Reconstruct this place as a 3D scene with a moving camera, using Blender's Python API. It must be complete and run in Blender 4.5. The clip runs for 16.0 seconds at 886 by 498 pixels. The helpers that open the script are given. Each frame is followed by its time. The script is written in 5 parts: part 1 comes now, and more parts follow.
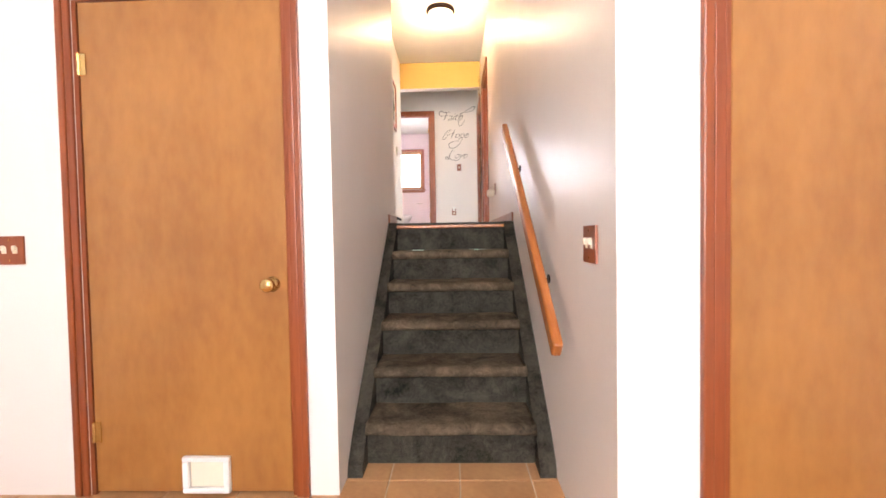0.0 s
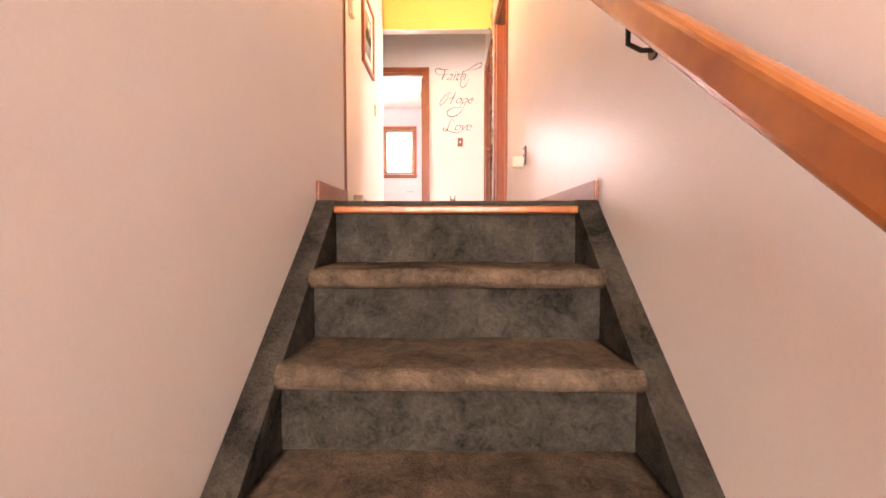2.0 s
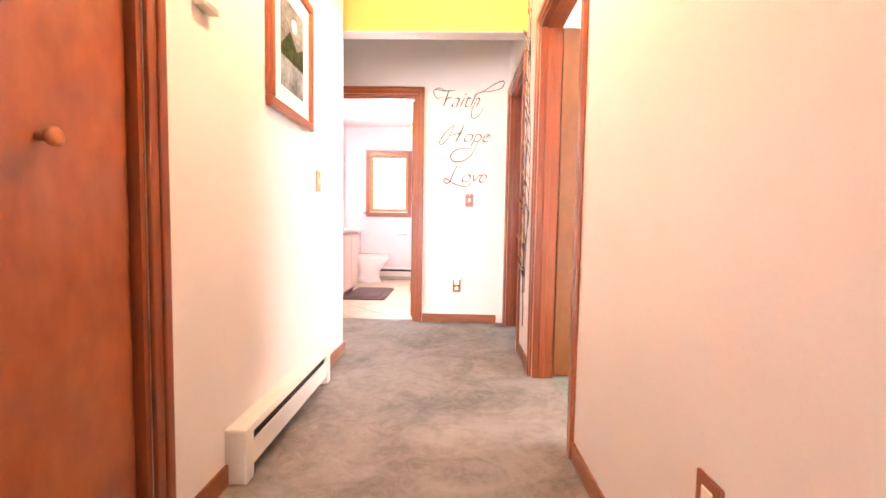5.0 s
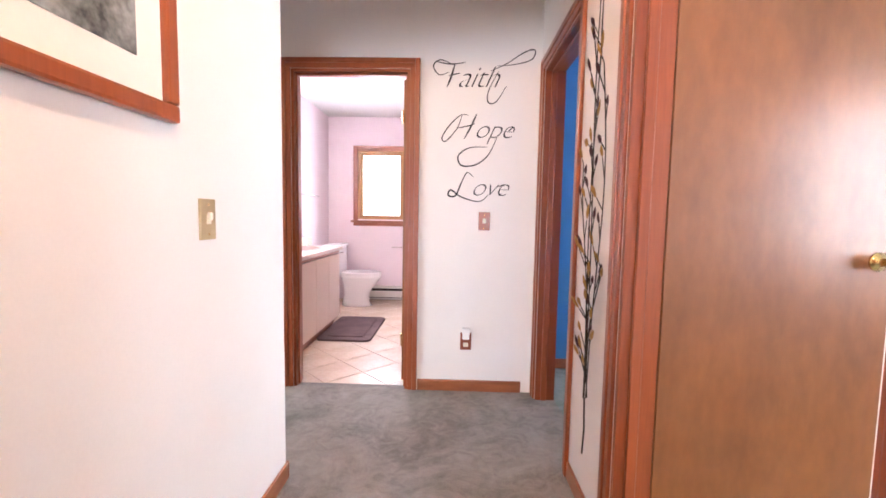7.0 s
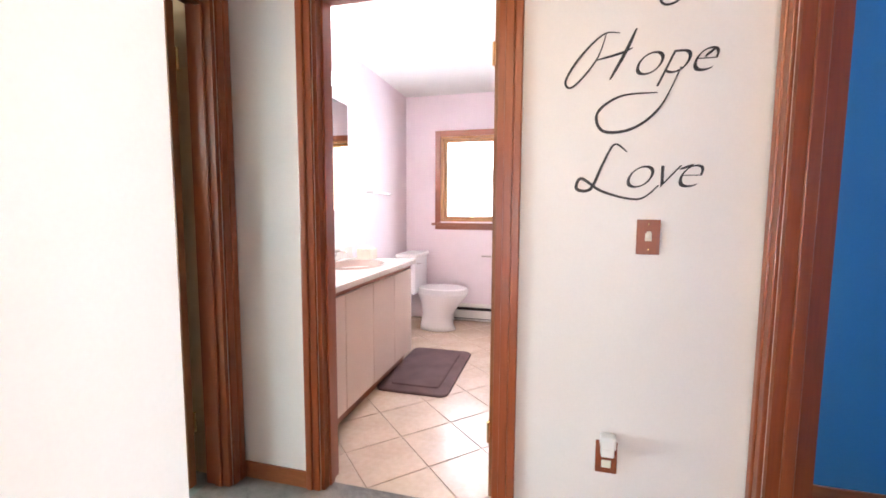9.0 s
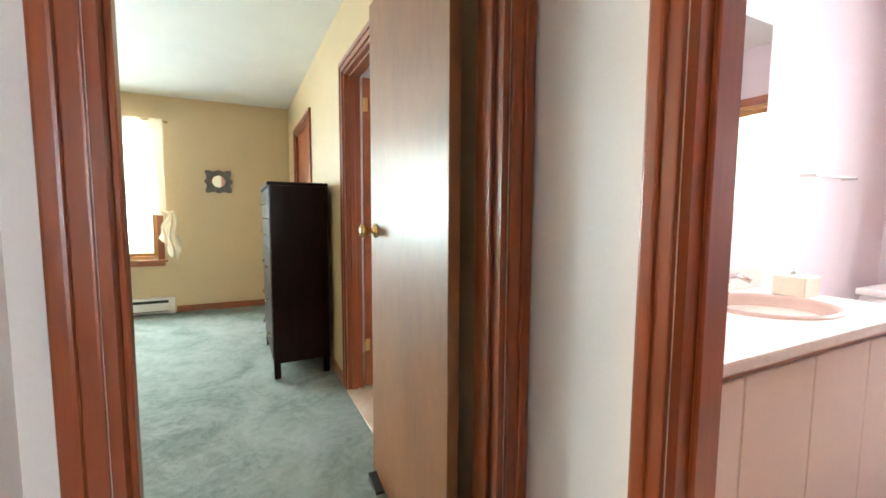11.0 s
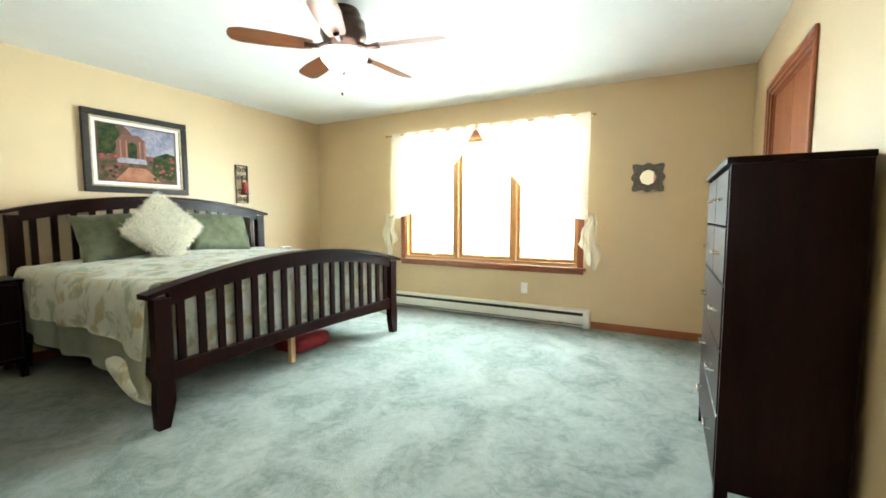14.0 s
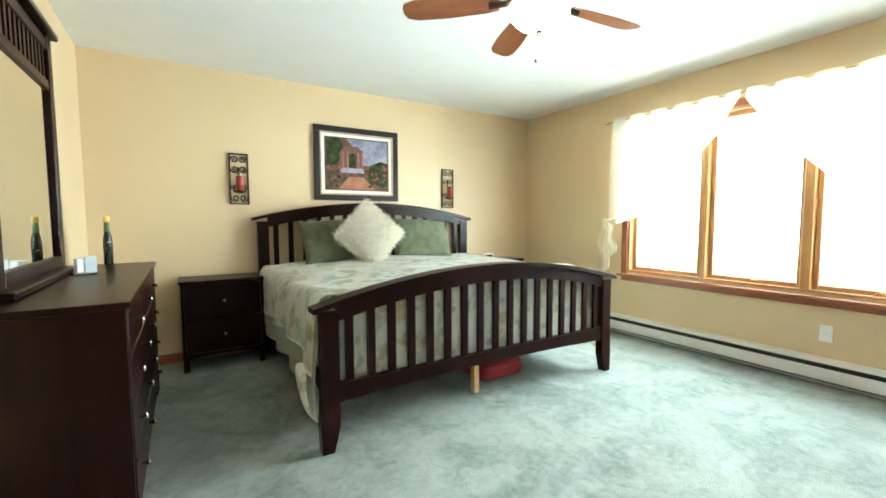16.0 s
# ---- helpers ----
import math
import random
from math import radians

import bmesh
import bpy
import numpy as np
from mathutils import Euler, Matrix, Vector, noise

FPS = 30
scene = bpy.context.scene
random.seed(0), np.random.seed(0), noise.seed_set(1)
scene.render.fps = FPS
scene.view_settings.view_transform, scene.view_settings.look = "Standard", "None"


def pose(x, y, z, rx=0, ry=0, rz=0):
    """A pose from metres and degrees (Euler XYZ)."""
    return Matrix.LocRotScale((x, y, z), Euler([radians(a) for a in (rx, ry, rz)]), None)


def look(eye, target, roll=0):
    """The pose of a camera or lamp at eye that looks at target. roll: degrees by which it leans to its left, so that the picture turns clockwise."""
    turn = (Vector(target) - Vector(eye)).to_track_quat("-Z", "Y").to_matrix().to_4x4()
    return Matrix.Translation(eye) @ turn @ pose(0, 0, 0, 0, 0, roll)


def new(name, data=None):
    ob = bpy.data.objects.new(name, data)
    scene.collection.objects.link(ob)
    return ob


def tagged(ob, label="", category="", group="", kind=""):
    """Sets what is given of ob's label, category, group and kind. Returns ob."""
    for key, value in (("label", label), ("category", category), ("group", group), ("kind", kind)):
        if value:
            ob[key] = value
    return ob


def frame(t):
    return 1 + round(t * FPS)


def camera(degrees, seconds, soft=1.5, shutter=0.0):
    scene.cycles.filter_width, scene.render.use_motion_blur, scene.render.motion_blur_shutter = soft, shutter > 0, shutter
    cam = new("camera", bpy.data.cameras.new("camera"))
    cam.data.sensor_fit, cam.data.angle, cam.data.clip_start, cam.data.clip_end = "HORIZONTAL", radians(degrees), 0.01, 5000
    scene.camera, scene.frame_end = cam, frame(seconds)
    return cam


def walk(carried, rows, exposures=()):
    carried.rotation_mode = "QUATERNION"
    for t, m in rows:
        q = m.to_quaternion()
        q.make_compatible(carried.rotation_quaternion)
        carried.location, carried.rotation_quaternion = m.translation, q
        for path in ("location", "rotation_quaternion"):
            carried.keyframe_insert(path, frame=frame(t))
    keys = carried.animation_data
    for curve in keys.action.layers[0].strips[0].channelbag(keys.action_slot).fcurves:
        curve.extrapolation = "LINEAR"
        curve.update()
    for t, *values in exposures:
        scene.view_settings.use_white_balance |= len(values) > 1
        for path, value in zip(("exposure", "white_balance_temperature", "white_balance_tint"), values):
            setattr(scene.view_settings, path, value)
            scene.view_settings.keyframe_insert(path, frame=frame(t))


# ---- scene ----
cam = camera(93.5, 16.0, soft=1.7)
PATH = [
    (0, (0.755, 1.098, -0.093), (0.694, 3.096, -0.154), -1),
    (0.5, (0.754, 1.488, -0.087), (0.685, 3.486, -0.158), -0.9),
    (1, (0.753, 1.896, -0.075), (0.68, 3.893, -0.154), -1.1),
    (1.5, (0.724, 2.339, -0.089), (0.679, 4.337, -0.168), -0.5),
    (2, (0.701, 2.783, -0.09), (0.667, 4.781, -0.176), -0),
    (2.5, (0.689, 3.241, -0.072), (0.667, 5.239, -0.159), 0.4),
    (3, (0.683, 3.609, 0.114), (0.671, 5.607, 0.031), 0.9),
    (3.5, (0.67, 3.902, 0.346), (0.659, 5.9, 0.264), 1),
    (4, (0.685, 4.168, 0.561), (0.668, 6.166, 0.472), 1),
    (4.5, (0.703, 4.442, 0.749), (0.659, 6.439, 0.647), 0.9),
    (7, (0.655, 5.841, 1.139), (0.598, 7.834, 0.985), 1),
    (7.5, (0.641, 6.168, 1.159), (0.569, 8.161, 1.01), 1),
    (8, (0.626, 6.475, 1.163), (0.532, 8.468, 1.022), 1.1),
    (8.5, (0.6, 6.752, 1.169), (0.368, 8.733, 1.024), 1.3),
    (8.7, (0.575, 6.852, 1.197), (0.247, 8.818, 1.035), 0.9),
    (11, (0.048, 7.851, 1.163), (-1.738, 8.736, 0.992), 0.3),
    (11.5, (-0.14, 7.955, 1.177), (-2.071, 8.439, 0.992), 0.2),
    (12, (-0.369, 7.995, 1.16), (-2.358, 8.119, 0.985), 0.2),
    (12.5, (-0.562, 7.999, 1.171), (-2.547, 7.831, 0.993), 0.2),
    (13, (-0.787, 7.975, 1.155), (-2.729, 7.528, 0.99), 0.1),
    (13.5, (-0.997, 7.923, 1.156), (-2.86, 7.213, 0.997), 0.1),
    (14, (-1.155, 7.86, 1.157), (-2.911, 6.915, 0.999), 0),
    (14.5, (-1.324, 7.817, 1.154), (-2.898, 6.592, 1.004), -0.1),
    (15, (-1.474, 7.741, 1.156), (-2.827, 6.275, 1.004), -0.2),
    (15.5, (-1.63, 7.632, 1.169), (-2.812, 6.025, 1.024), -0.2),
    (16, (-1.783, 7.513, 1.177), (-2.838, 5.82, 1.035), -0.2),
]
EXPOSURES = [(0, 0.0, 6300, 9), (1.0, 0.25, 6700, 16), (1.5, 0.45, 6750, 17), (2.0, 0.63, 7600, 28), (2.5, 0.82, 8300, 36), (3.5, 1.12, 7900, 30), (4.5, 1.0, 7100, 24),
             (7, 0.15, 5800, 17), (8.7, 0.05, 5800, 9), (11, 0.06, 5950, 4), (12.5, 0.30, 5950, 2), (14, 0.08, 5850, 4), (16, 0.04, 5750, 3)]
walk(cam, [(t, look(e, a, r)) for t, e, a, r in PATH], EXPOSURES)

# ---- light ----
world = bpy.data.worlds.new("world")
scene.world = world
world.use_nodes = True
wn = world.node_tree
sky = wn.nodes.new("ShaderNodeTexSky")
sky.sky_type, sky.sun_disc = "NISHITA", False
sky.sun_elevation, sky.sun_rotation = radians(48), radians(60)
wn.links.new(sky.outputs[0], wn.nodes["Background"].inputs[0])
wn.nodes["Background"].inputs[1].default_value = 0.12
sun = new("sun", bpy.data.lights.new("sun", "SUN"))
sun.data.energy, sun.data.angle, sun.data.color = 2.5, radians(0.6), (1, 0.95, 0.88)
sun.matrix_world = look((-4, 10, 20), (-4, 12, 9))


def area(name, eye, target, w, h, power, color):
    d = bpy.data.lights.new(name, "AREA")
    d.shape, d.size, d.size_y, d.energy, d.color = "RECTANGLE", w, h, power, color
    ob = new(name, d)
    ob.matrix_world = look(eye, target)
    return ob


area("bedroom_window_daylight", (-5.95, 5.99, 1.38), (0, 5.99, -1.4), 2.1, 1.35, 610, (0.91, 1.0, 0.98))
area("bath_window_daylight", (-0.36, 11.8, 1.54), (-0.36, 0, 1.4), 0.6, 0.95, 135, (1.0, 0.95, 1.0))
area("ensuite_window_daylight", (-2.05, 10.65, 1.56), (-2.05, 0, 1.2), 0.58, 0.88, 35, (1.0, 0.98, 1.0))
# Daylight of the unseen front door, set high to lighten the stair treads.
area("front_door_daylight", (0.6, -1.25, 0.9), (0.6, 3, -0.2), 1.5, 2.7, 195, (1.0, 0.93, 0.95))
area("side_room_daylight", (3.85, 6.0, 1.4), (0, 6.0, 1.3), 1.2, 1.2, 110, (1.0, 0.97, 0.95))
# Added lamp at an unseen window, to brighten the blue room.
area("blue_room_daylight", (4.45, 8.9, 1.4), (0, 8.6, 1.2), 1.2, 1.2, 90, (0.96, 0.98, 1.0))


def bulb(name, x, y, z, power, color, r=0.05):
    d = bpy.data.lights.new(name, "POINT")
    d.energy, d.color, d.shadow_soft_size = power, color, r
    ob = new(name, d)
    ob.location = (x, y, z)
    return ob


bulb("hall_lamp_bulb", 0.62, 6.13, 2.36, 60, (1.0, 0.62, 0.33))
bulb("bath_lamp_bulb", -0.91, 9.35, 2.06, 50, (1.0, 0.82, 0.80))
bulb("fan_lamp_bulb", -3.265, 6.01, 1.98, 10, (1.0, 0.93, 0.80), 0.08)


# ---- materials ----
def mat(name, color, rough=0.5, metal=0.0, var=0.12, scale=6.0, fine=60.0, bump=0.1, dist=0.004, stretch=(1, 1, 1),
        trans=0.0, coat=0.0, coatr=0.28, spec=0.5, tint=None, emit=0.0, alpha=1.0, sheen=0.0):
    m = bpy.data.materials.new(name)
    m.use_nodes = True
    n, l = m.node_tree.nodes, m.node_tree.links
    b = n["Principled BSDF"]
    b.inputs["Roughness"].default_value, b.inputs["Metallic"].default_value = rough, metal
    b.inputs["Specular IOR Level"].default_value, b.inputs["Coat Weight"].default_value = spec, coat
    b.inputs["Transmission Weight"].default_value, b.inputs["Alpha"].default_value = trans, alpha
    b.inputs["Sheen Weight"].default_value, b.inputs["Coat Roughness"].default_value = sheen, coatr
    if emit:
        b.inputs["Emission Color"].default_value = (*color, 1)
        b.inputs["Emission Strength"].default_value = emit
    co = n.new("ShaderNodeTexCoord")
    mp = n.new("ShaderNodeMapping")
    mp.inputs["Scale"].default_value = stretch
    l.new(co.outputs["Object"], mp.inputs[0])
    big, small = n.new("ShaderNodeTexNoise"), n.new("ShaderNodeTexNoise")
    big.inputs["Scale"].default_value, small.inputs["Scale"].default_value = scale, fine
    big.inputs["Detail"].default_value, small.inputs["Detail"].default_value = 5, 4
    l.new(mp.outputs[0], big.inputs["Vector"])
    l.new(mp.outputs[0], small.inputs["Vector"])
    mix = n.new("ShaderNodeMath")
    mix.operation = "MULTIPLY_ADD"
    mix.inputs[1].default_value = 0.35
    l.new(small.outputs["Fac"], mix.inputs[0])
    half = n.new("ShaderNodeMath")
    half.operation = "MULTIPLY"
    half.inputs[1].default_value = 0.65
    l.new(big.outputs["Fac"], half.inputs[0])
    l.new(half.outputs[0], mix.inputs[2])
    ramp = n.new("ShaderNodeValToRGB")
    lo = tint or tuple(c * (1 - var) for c in color)
    hi = color if tint else tuple(min(1, c * (1 + var)) for c in color)
    ramp.color_ramp.elements[0].color, ramp.color_ramp.elements[1].color = (*lo, 1), (*hi, 1)
    ramp.color_ramp.elements[0].position, ramp.color_ramp.elements[1].position = 0.36, 0.64
    l.new(mix.outputs[0], ramp.inputs[0])
    l.new(ramp.outputs[0], b.inputs["Base Color"])
    if bump:
        bp = n.new("ShaderNodeBump")
        bp.inputs["Strength"].default_value, bp.inputs["Distance"].default_value = bump, dist
        l.new(mix.outputs[0], bp.inputs["Height"])
        l.new(bp.outputs[0], b.inputs["Normal"])
    return m


WHITE = mat("hall_paint", (0.80, 0.755, 0.715), 0.42, var=0.025, scale=2.5, fine=140, bump=0.05, dist=0.002)
TAN = mat("tan_paint", (0.60, 0.455, 0.265), 0.5, var=0.03, scale=2, fine=150, bump=0.05, dist=0.002)
YELLOW = mat("yellow_paint", (0.74, 0.50, 0.12), 0.5, var=0.03, scale=3, fine=120, bump=0.05, dist=0.002)
BLUE = mat("blue_paint", (0.045, 0.19, 0.42), 0.5, var=0.04, scale=3, fine=120, bump=0.05, dist=0.002)
PINK = mat("bath_paint", (0.82, 0.72, 0.74), 0.45, var=0.02, scale=3, fine=120, bump=0.04, dist=0.002)
CEIL = mat("ceiling_paint", (0.80, 0.80, 0.77), 0.75, var=0.02, scale=4, fine=160, bump=0.12, dist=0.003)

def carpet(name, dark, mid, light, patch=2.2):
    """Cut pile: trodden patches with ragged borders, brush marks and fine tufts."""
    m = bpy.data.materials.new(name)
    m.use_nodes = True
    n, l = m.node_tree.nodes, m.node_tree.links
    b = n["Principled BSDF"]
    b.inputs["Roughness"].default_value, b.inputs["Specular IOR Level"].default_value = 1.0, 0.05
    co = n.new("ShaderNodeTexCoord")

    def tex(scale, detail, rough, warp):
        t = n.new("ShaderNodeTexNoise")
        t.inputs["Scale"].default_value, t.inputs["Detail"].default_value = scale, detail
        t.inputs["Roughness"].default_value, t.inputs["Distortion"].default_value = rough, warp
        l.new(co.outputs["Object"], t.inputs["Vector"])
        return t.outputs["Fac"]

    def blend(a, fa, c, fc):
        x, y = n.new("ShaderNodeMath"), n.new("ShaderNodeMath")
        x.operation, y.operation = "MULTIPLY", "MULTIPLY_ADD"
        x.inputs[1].default_value, y.inputs[1].default_value = fa, fc
        l.new(a, x.inputs[0]), l.new(c, y.inputs[0]), l.new(x.outputs[0], y.inputs[2])
        return y.outputs[0]
    big, brush, tuft = tex(patch, 7, 0.62, 1.1), tex(patch * 5, 5, 0.6, 1.8), tex(170, 2, 0.5, 0.0)
    v = blend(blend(big, 0.55, brush, 0.30), 1.0, tuft, 0.15)
    ramp = n.new("ShaderNodeValToRGB")
    e = ramp.color_ramp.elements
    e[0].position, e[0].color, e[1].position, e[1].color = 0.38, (*dark, 1), 0.62, (*light, 1)
    k = e.new(0.50)
    k.color = (*mid, 1)
    l.new(v, ramp.inputs[0]), l.new(ramp.outputs[0], b.inputs["Base Color"])
    bp = n.new("ShaderNodeBump")
    bp.inputs["Strength"].default_value, bp.inputs["Distance"].default_value = 0.8, 0.012
    l.new(blend(brush, 0.5, tuft, 0.5), bp.inputs["Height"]), l.new(bp.outputs[0], b.inputs["Normal"])
    return m


CARPET = carpet("green_grey_carpet", (0.145, 0.165, 0.145), (0.235, 0.255, 0.228), (0.300, 0.318, 0.285))
HALLC = carpet("grey_beige_hall_carpet", (0.165, 0.150, 0.135), (0.255, 0.232, 0.210), (0.320, 0.292, 0.262))
# One worn carpet: lamp light is put into the treads' colour, shade into STAIRC.
TREADC = carpet("worn_lit_tread_carpet", (0.085, 0.070, 0.052), (0.20, 0.150, 0.100), (0.33, 0.245, 0.165), 4.5)
STAIRC = carpet("shaded_stair_carpet", (0.014, 0.013, 0.011), (0.050, 0.045, 0.035), (0.088, 0.078, 0.060), 5.0)
TRIM = mat("red_brown_trim_wood", (0.27, 0.066, 0.018), 0.3, scale=3, fine=24, stretch=(5, 5, 0.3), tint=(0.20, 0.044, 0.012), coat=0.25, bump=0.01)
TRIMH = mat("red_brown_base_wood", (0.30, 0.10, 0.036), 0.3, scale=5, fine=30, stretch=(1, 1, 6), tint=(0.21, 0.06, 0.02), coat=0.2, bump=0.04)
DOORW = mat("honey_birch_door", (0.37, 0.165, 0.040), 0.36, scale=2.2, fine=16, stretch=(1.6, 1.6, 0.7), tint=(0.27, 0.108, 0.024), coat=0.5, coatr=0.22, bump=0.008)
DOORR = mat("red_birch_door", (0.36, 0.098, 0.026), 0.34, scale=3.0, fine=16, stretch=(1.6, 1.6, 0.8), tint=(0.21, 0.046, 0.013), coat=0.4, coatr=0.22, bump=0.008)
DOORB = mat("brown_birch_door", (0.25, 0.096, 0.029), 0.40, scale=2.6, fine=16, stretch=(1.6, 1.6, 0.7), tint=(0.17, 0.062, 0.019), coat=0.35, coatr=0.24, spec=0.4, bump=0.02)
RAILW = mat("orange_rail_wood", (0.46, 0.16, 0.035), 0.25, scale=6, fine=40, stretch=(5, 0.5, 0.5), tint=(0.32, 0.09, 0.02), coat=0.4, bump=0.03)
ESP = mat("espresso_wood", (0.013, 0.0036, 0.0025), 0.3, scale=5, fine=40, stretch=(4, 4, 0.6), spec=0.07, tint=(0.006, 0.0020, 0.0015), coat=0.03, coatr=0.12, bump=0.006)
PINE = mat("window_pine", (0.50, 0.27, 0.09), 0.4, scale=5, fine=30, stretch=(5, 5, 0.5), tint=(0.38, 0.18, 0.055), bump=0.03)
BRASS = mat("brass", (0.72, 0.52, 0.22), 0.22, 1.0, var=0.06, bump=0.02)
STEEL = mat("brushed_nickel", (0.66, 0.64, 0.60), 0.25, 1.0, var=0.05, bump=0.02)
IRON = mat("dark_iron", (0.035, 0.027, 0.02), 0.45, 0.7, var=0.2, bump=0.08)
HEAT = mat("heater_enamel", (0.74, 0.72, 0.66), 0.35, var=0.03, scale=4, bump=0.02)
# Near-black of small dark parts, also put in for the shade inside gaps.
DARK = mat("dark_gap", (0.015, 0.013, 0.012), 0.8, var=0.1)
BEIGE = mat("beige_metal_plate", (0.46, 0.36, 0.20), 0.35, 0.4, var=0.06, bump=0.02)
PLASTIC = mat("ivory_plastic", (0.78, 0.72, 0.58), 0.35, var=0.03, bump=0.02)
WHITEP = mat("white_plastic", (0.82, 0.81, 0.78), 0.3, var=0.02, bump=0.02)
SINKM = mat("tan_sink_enamel", (0.50, 0.38, 0.31), 0.12, var=0.03, coat=0.4, bump=0.0)
PORC = mat("porcelain", (0.84, 0.82, 0.81), 0.08, var=0.01, coat=0.5, bump=0.0)
LAM = mat("vanity_laminate", (0.70, 0.58, 0.49), 0.35, var=0.03, scale=3, bump=0.02)
COUNTER = mat("counter_laminate", (0.78, 0.72, 0.64), 0.25, var=0.04, scale=30, bump=0.02)
TILE = mat("beige_floor_tile", (0.68, 0.55, 0.42), 0.2, scale=4, fine=30, tint=(0.57, 0.44, 0.32), bump=0.04)
TERRA = mat("terracotta_tile", (0.52, 0.29, 0.13), 0.3, scale=4, fine=40, tint=(0.40, 0.20, 0.085), bump=0.06)
GROUT = mat("grout", (0.54, 0.44, 0.33), 0.9, var=0.1, scale=20, bump=0.2)
RUG = mat("brown_bath_rug", (0.13, 0.085, 0.08), 0.95, scale=6, fine=260, tint=(0.08, 0.05, 0.05), bump=0.9, dist=0.01, spec=0.1)
GLASS = mat("window_glass", (1, 1, 1), 0.0, var=0.0, trans=1.0, bump=0)
MIRROR = mat("mirror_glass", (0.86, 0.88, 0.86), 0.01, 1.0, var=0.0, bump=0)
LAMPG = mat("lit_frosted_glass", (1.0, 0.72, 0.46), 0.4, var=0.0, emit=5.0, bump=0)
LAMPW = mat("lit_fan_glass", (1.0, 0.96, 0.88), 0.4, var=0.0, emit=9.0, bump=0)
INK = mat("black_vinyl", (0.02, 0.018, 0.02), 0.45, var=0.1, bump=0)
LEAFD = mat("plum_metal_leaf", (0.07, 0.028, 0.035), 0.35, 0.7, var=0.25)
LEAFG = mat("gold_metal_leaf", (0.42, 0.24, 0.07), 0.32, 0.85, var=0.25)
REDC = mat("red_candle_wax", (0.22, 0.016, 0.012), 0.4, var=0.2)
MATB = mat("picture_mat_board", (0.76, 0.72, 0.66), 0.8, var=0.02, bump=0.03)
GREENP = mat("sage_plush", (0.13, 0.135, 0.075), 0.95, scale=14, fine=120, tint=(0.06, 0.068, 0.036), bump=0.9, dist=0.02, spec=0.1, sheen=0.2)
FUR = mat("cream_long_fur", (0.90, 0.86, 0.74), 0.95, var=0.08, scale=20, fine=160, bump=0.7, dist=0.02, spec=0.1, sheen=0.4)
LIGHTW = mat("raw_pine", (0.55, 0.36, 0.17), 0.6, scale=6, stretch=(4, 4, 0.5), tint=(0.45, 0.27, 0.12))
BLADE = mat("fan_blade_wood", (0.34, 0.125, 0.045), 0.35, scale=5, fine=30, stretch=(0.6, 5, 5), tint=(0.24, 0.075, 0.025), coat=0.2, bump=0.02)
REDB = mat("red_fabric", (0.26, 0.02, 0.025), 0.8, var=0.2, scale=9)
EARTH = mat("garden_ground", (0.10, 0.14, 0.06), 0.95, scale=0.4, fine=8, tint=(0.06, 0.09, 0.035), bump=0.4, dist=0.05)


def sheer():
    m = bpy.data.materials.new("sheer_curtain")
    m.use_nodes = True
    n, l = m.node_tree.nodes, m.node_tree.links
    out = n["Material Output"]
    tr, tl, df, m1, m2 = (
        n.new("ShaderNodeBsdfTransparent"), n.new("ShaderNodeBsdfTranslucent"), n.new("ShaderNodeBsdfDiffuse"),
        n.new("ShaderNodeMixShader"), n.new("ShaderNodeMixShader"))
    tl.inputs[0].default_value, df.inputs[0].default_value = (0.88, 0.80, 0.62, 1), (0.85, 0.77, 0.60, 1)
    m1.inputs[0].default_value, m2.inputs[0].default_value = 0.45, 0.68
    l.new(tl.outputs[0], m1.inputs[1]), l.new(df.outputs[0], m1.inputs[2])
    l.new(tr.outputs[0], m2.inputs[1]), l.new(m1.outputs[0], m2.inputs[2])
    l.new(m2.outputs[0], out.inputs[0])
    return m


def floral():
    """Cream bedspread with sage and ochre sprigs."""
    m = mat("floral_bedspread", (0.80, 0.79, 0.68), 0.9, var=0.04, scale=8, fine=160, bump=0.35, dist=0.01, spec=0.1, sheen=0.2)
    n, l = m.node_tree.nodes, m.node_tree.links
    b = n["Principled BSDF"]
    base = b.inputs["Base Color"].links[0].from_socket
    co = n.new("ShaderNodeTexCoord")
    for scale, lo, hi, col in ((7.5, 0.54, 0.64, (0.52, 0.42, 0.17, 1)), (9.5, 0.54, 0.63, (0.42, 0.46, 0.31, 1))):
        t = n.new("ShaderNodeTexNoise")
        t.inputs["Scale"].default_value, t.inputs["Detail"].default_value, t.inputs["Distortion"].default_value = scale, 4, 0.5
        l.new(co.outputs["Object"], t.inputs["Vector"])
        r = n.new("ShaderNodeMapRange")
        r.inputs[1].default_value, r.inputs[2].default_value, r.inputs[4].default_value = lo, hi, 0.75
        l.new(t.outputs["Fac"], r.inputs[0])
        mx = n.new("ShaderNodeMixRGB")
        mx.inputs[2].default_value = col
        l.new(r.outputs[0], mx.inputs[0]), l.new(base, mx.inputs[1])
        base = mx.outputs[0]
    l.new(base, b.inputs["Base Color"])
    return m


SHEER, FLORAL = sheer(), floral()


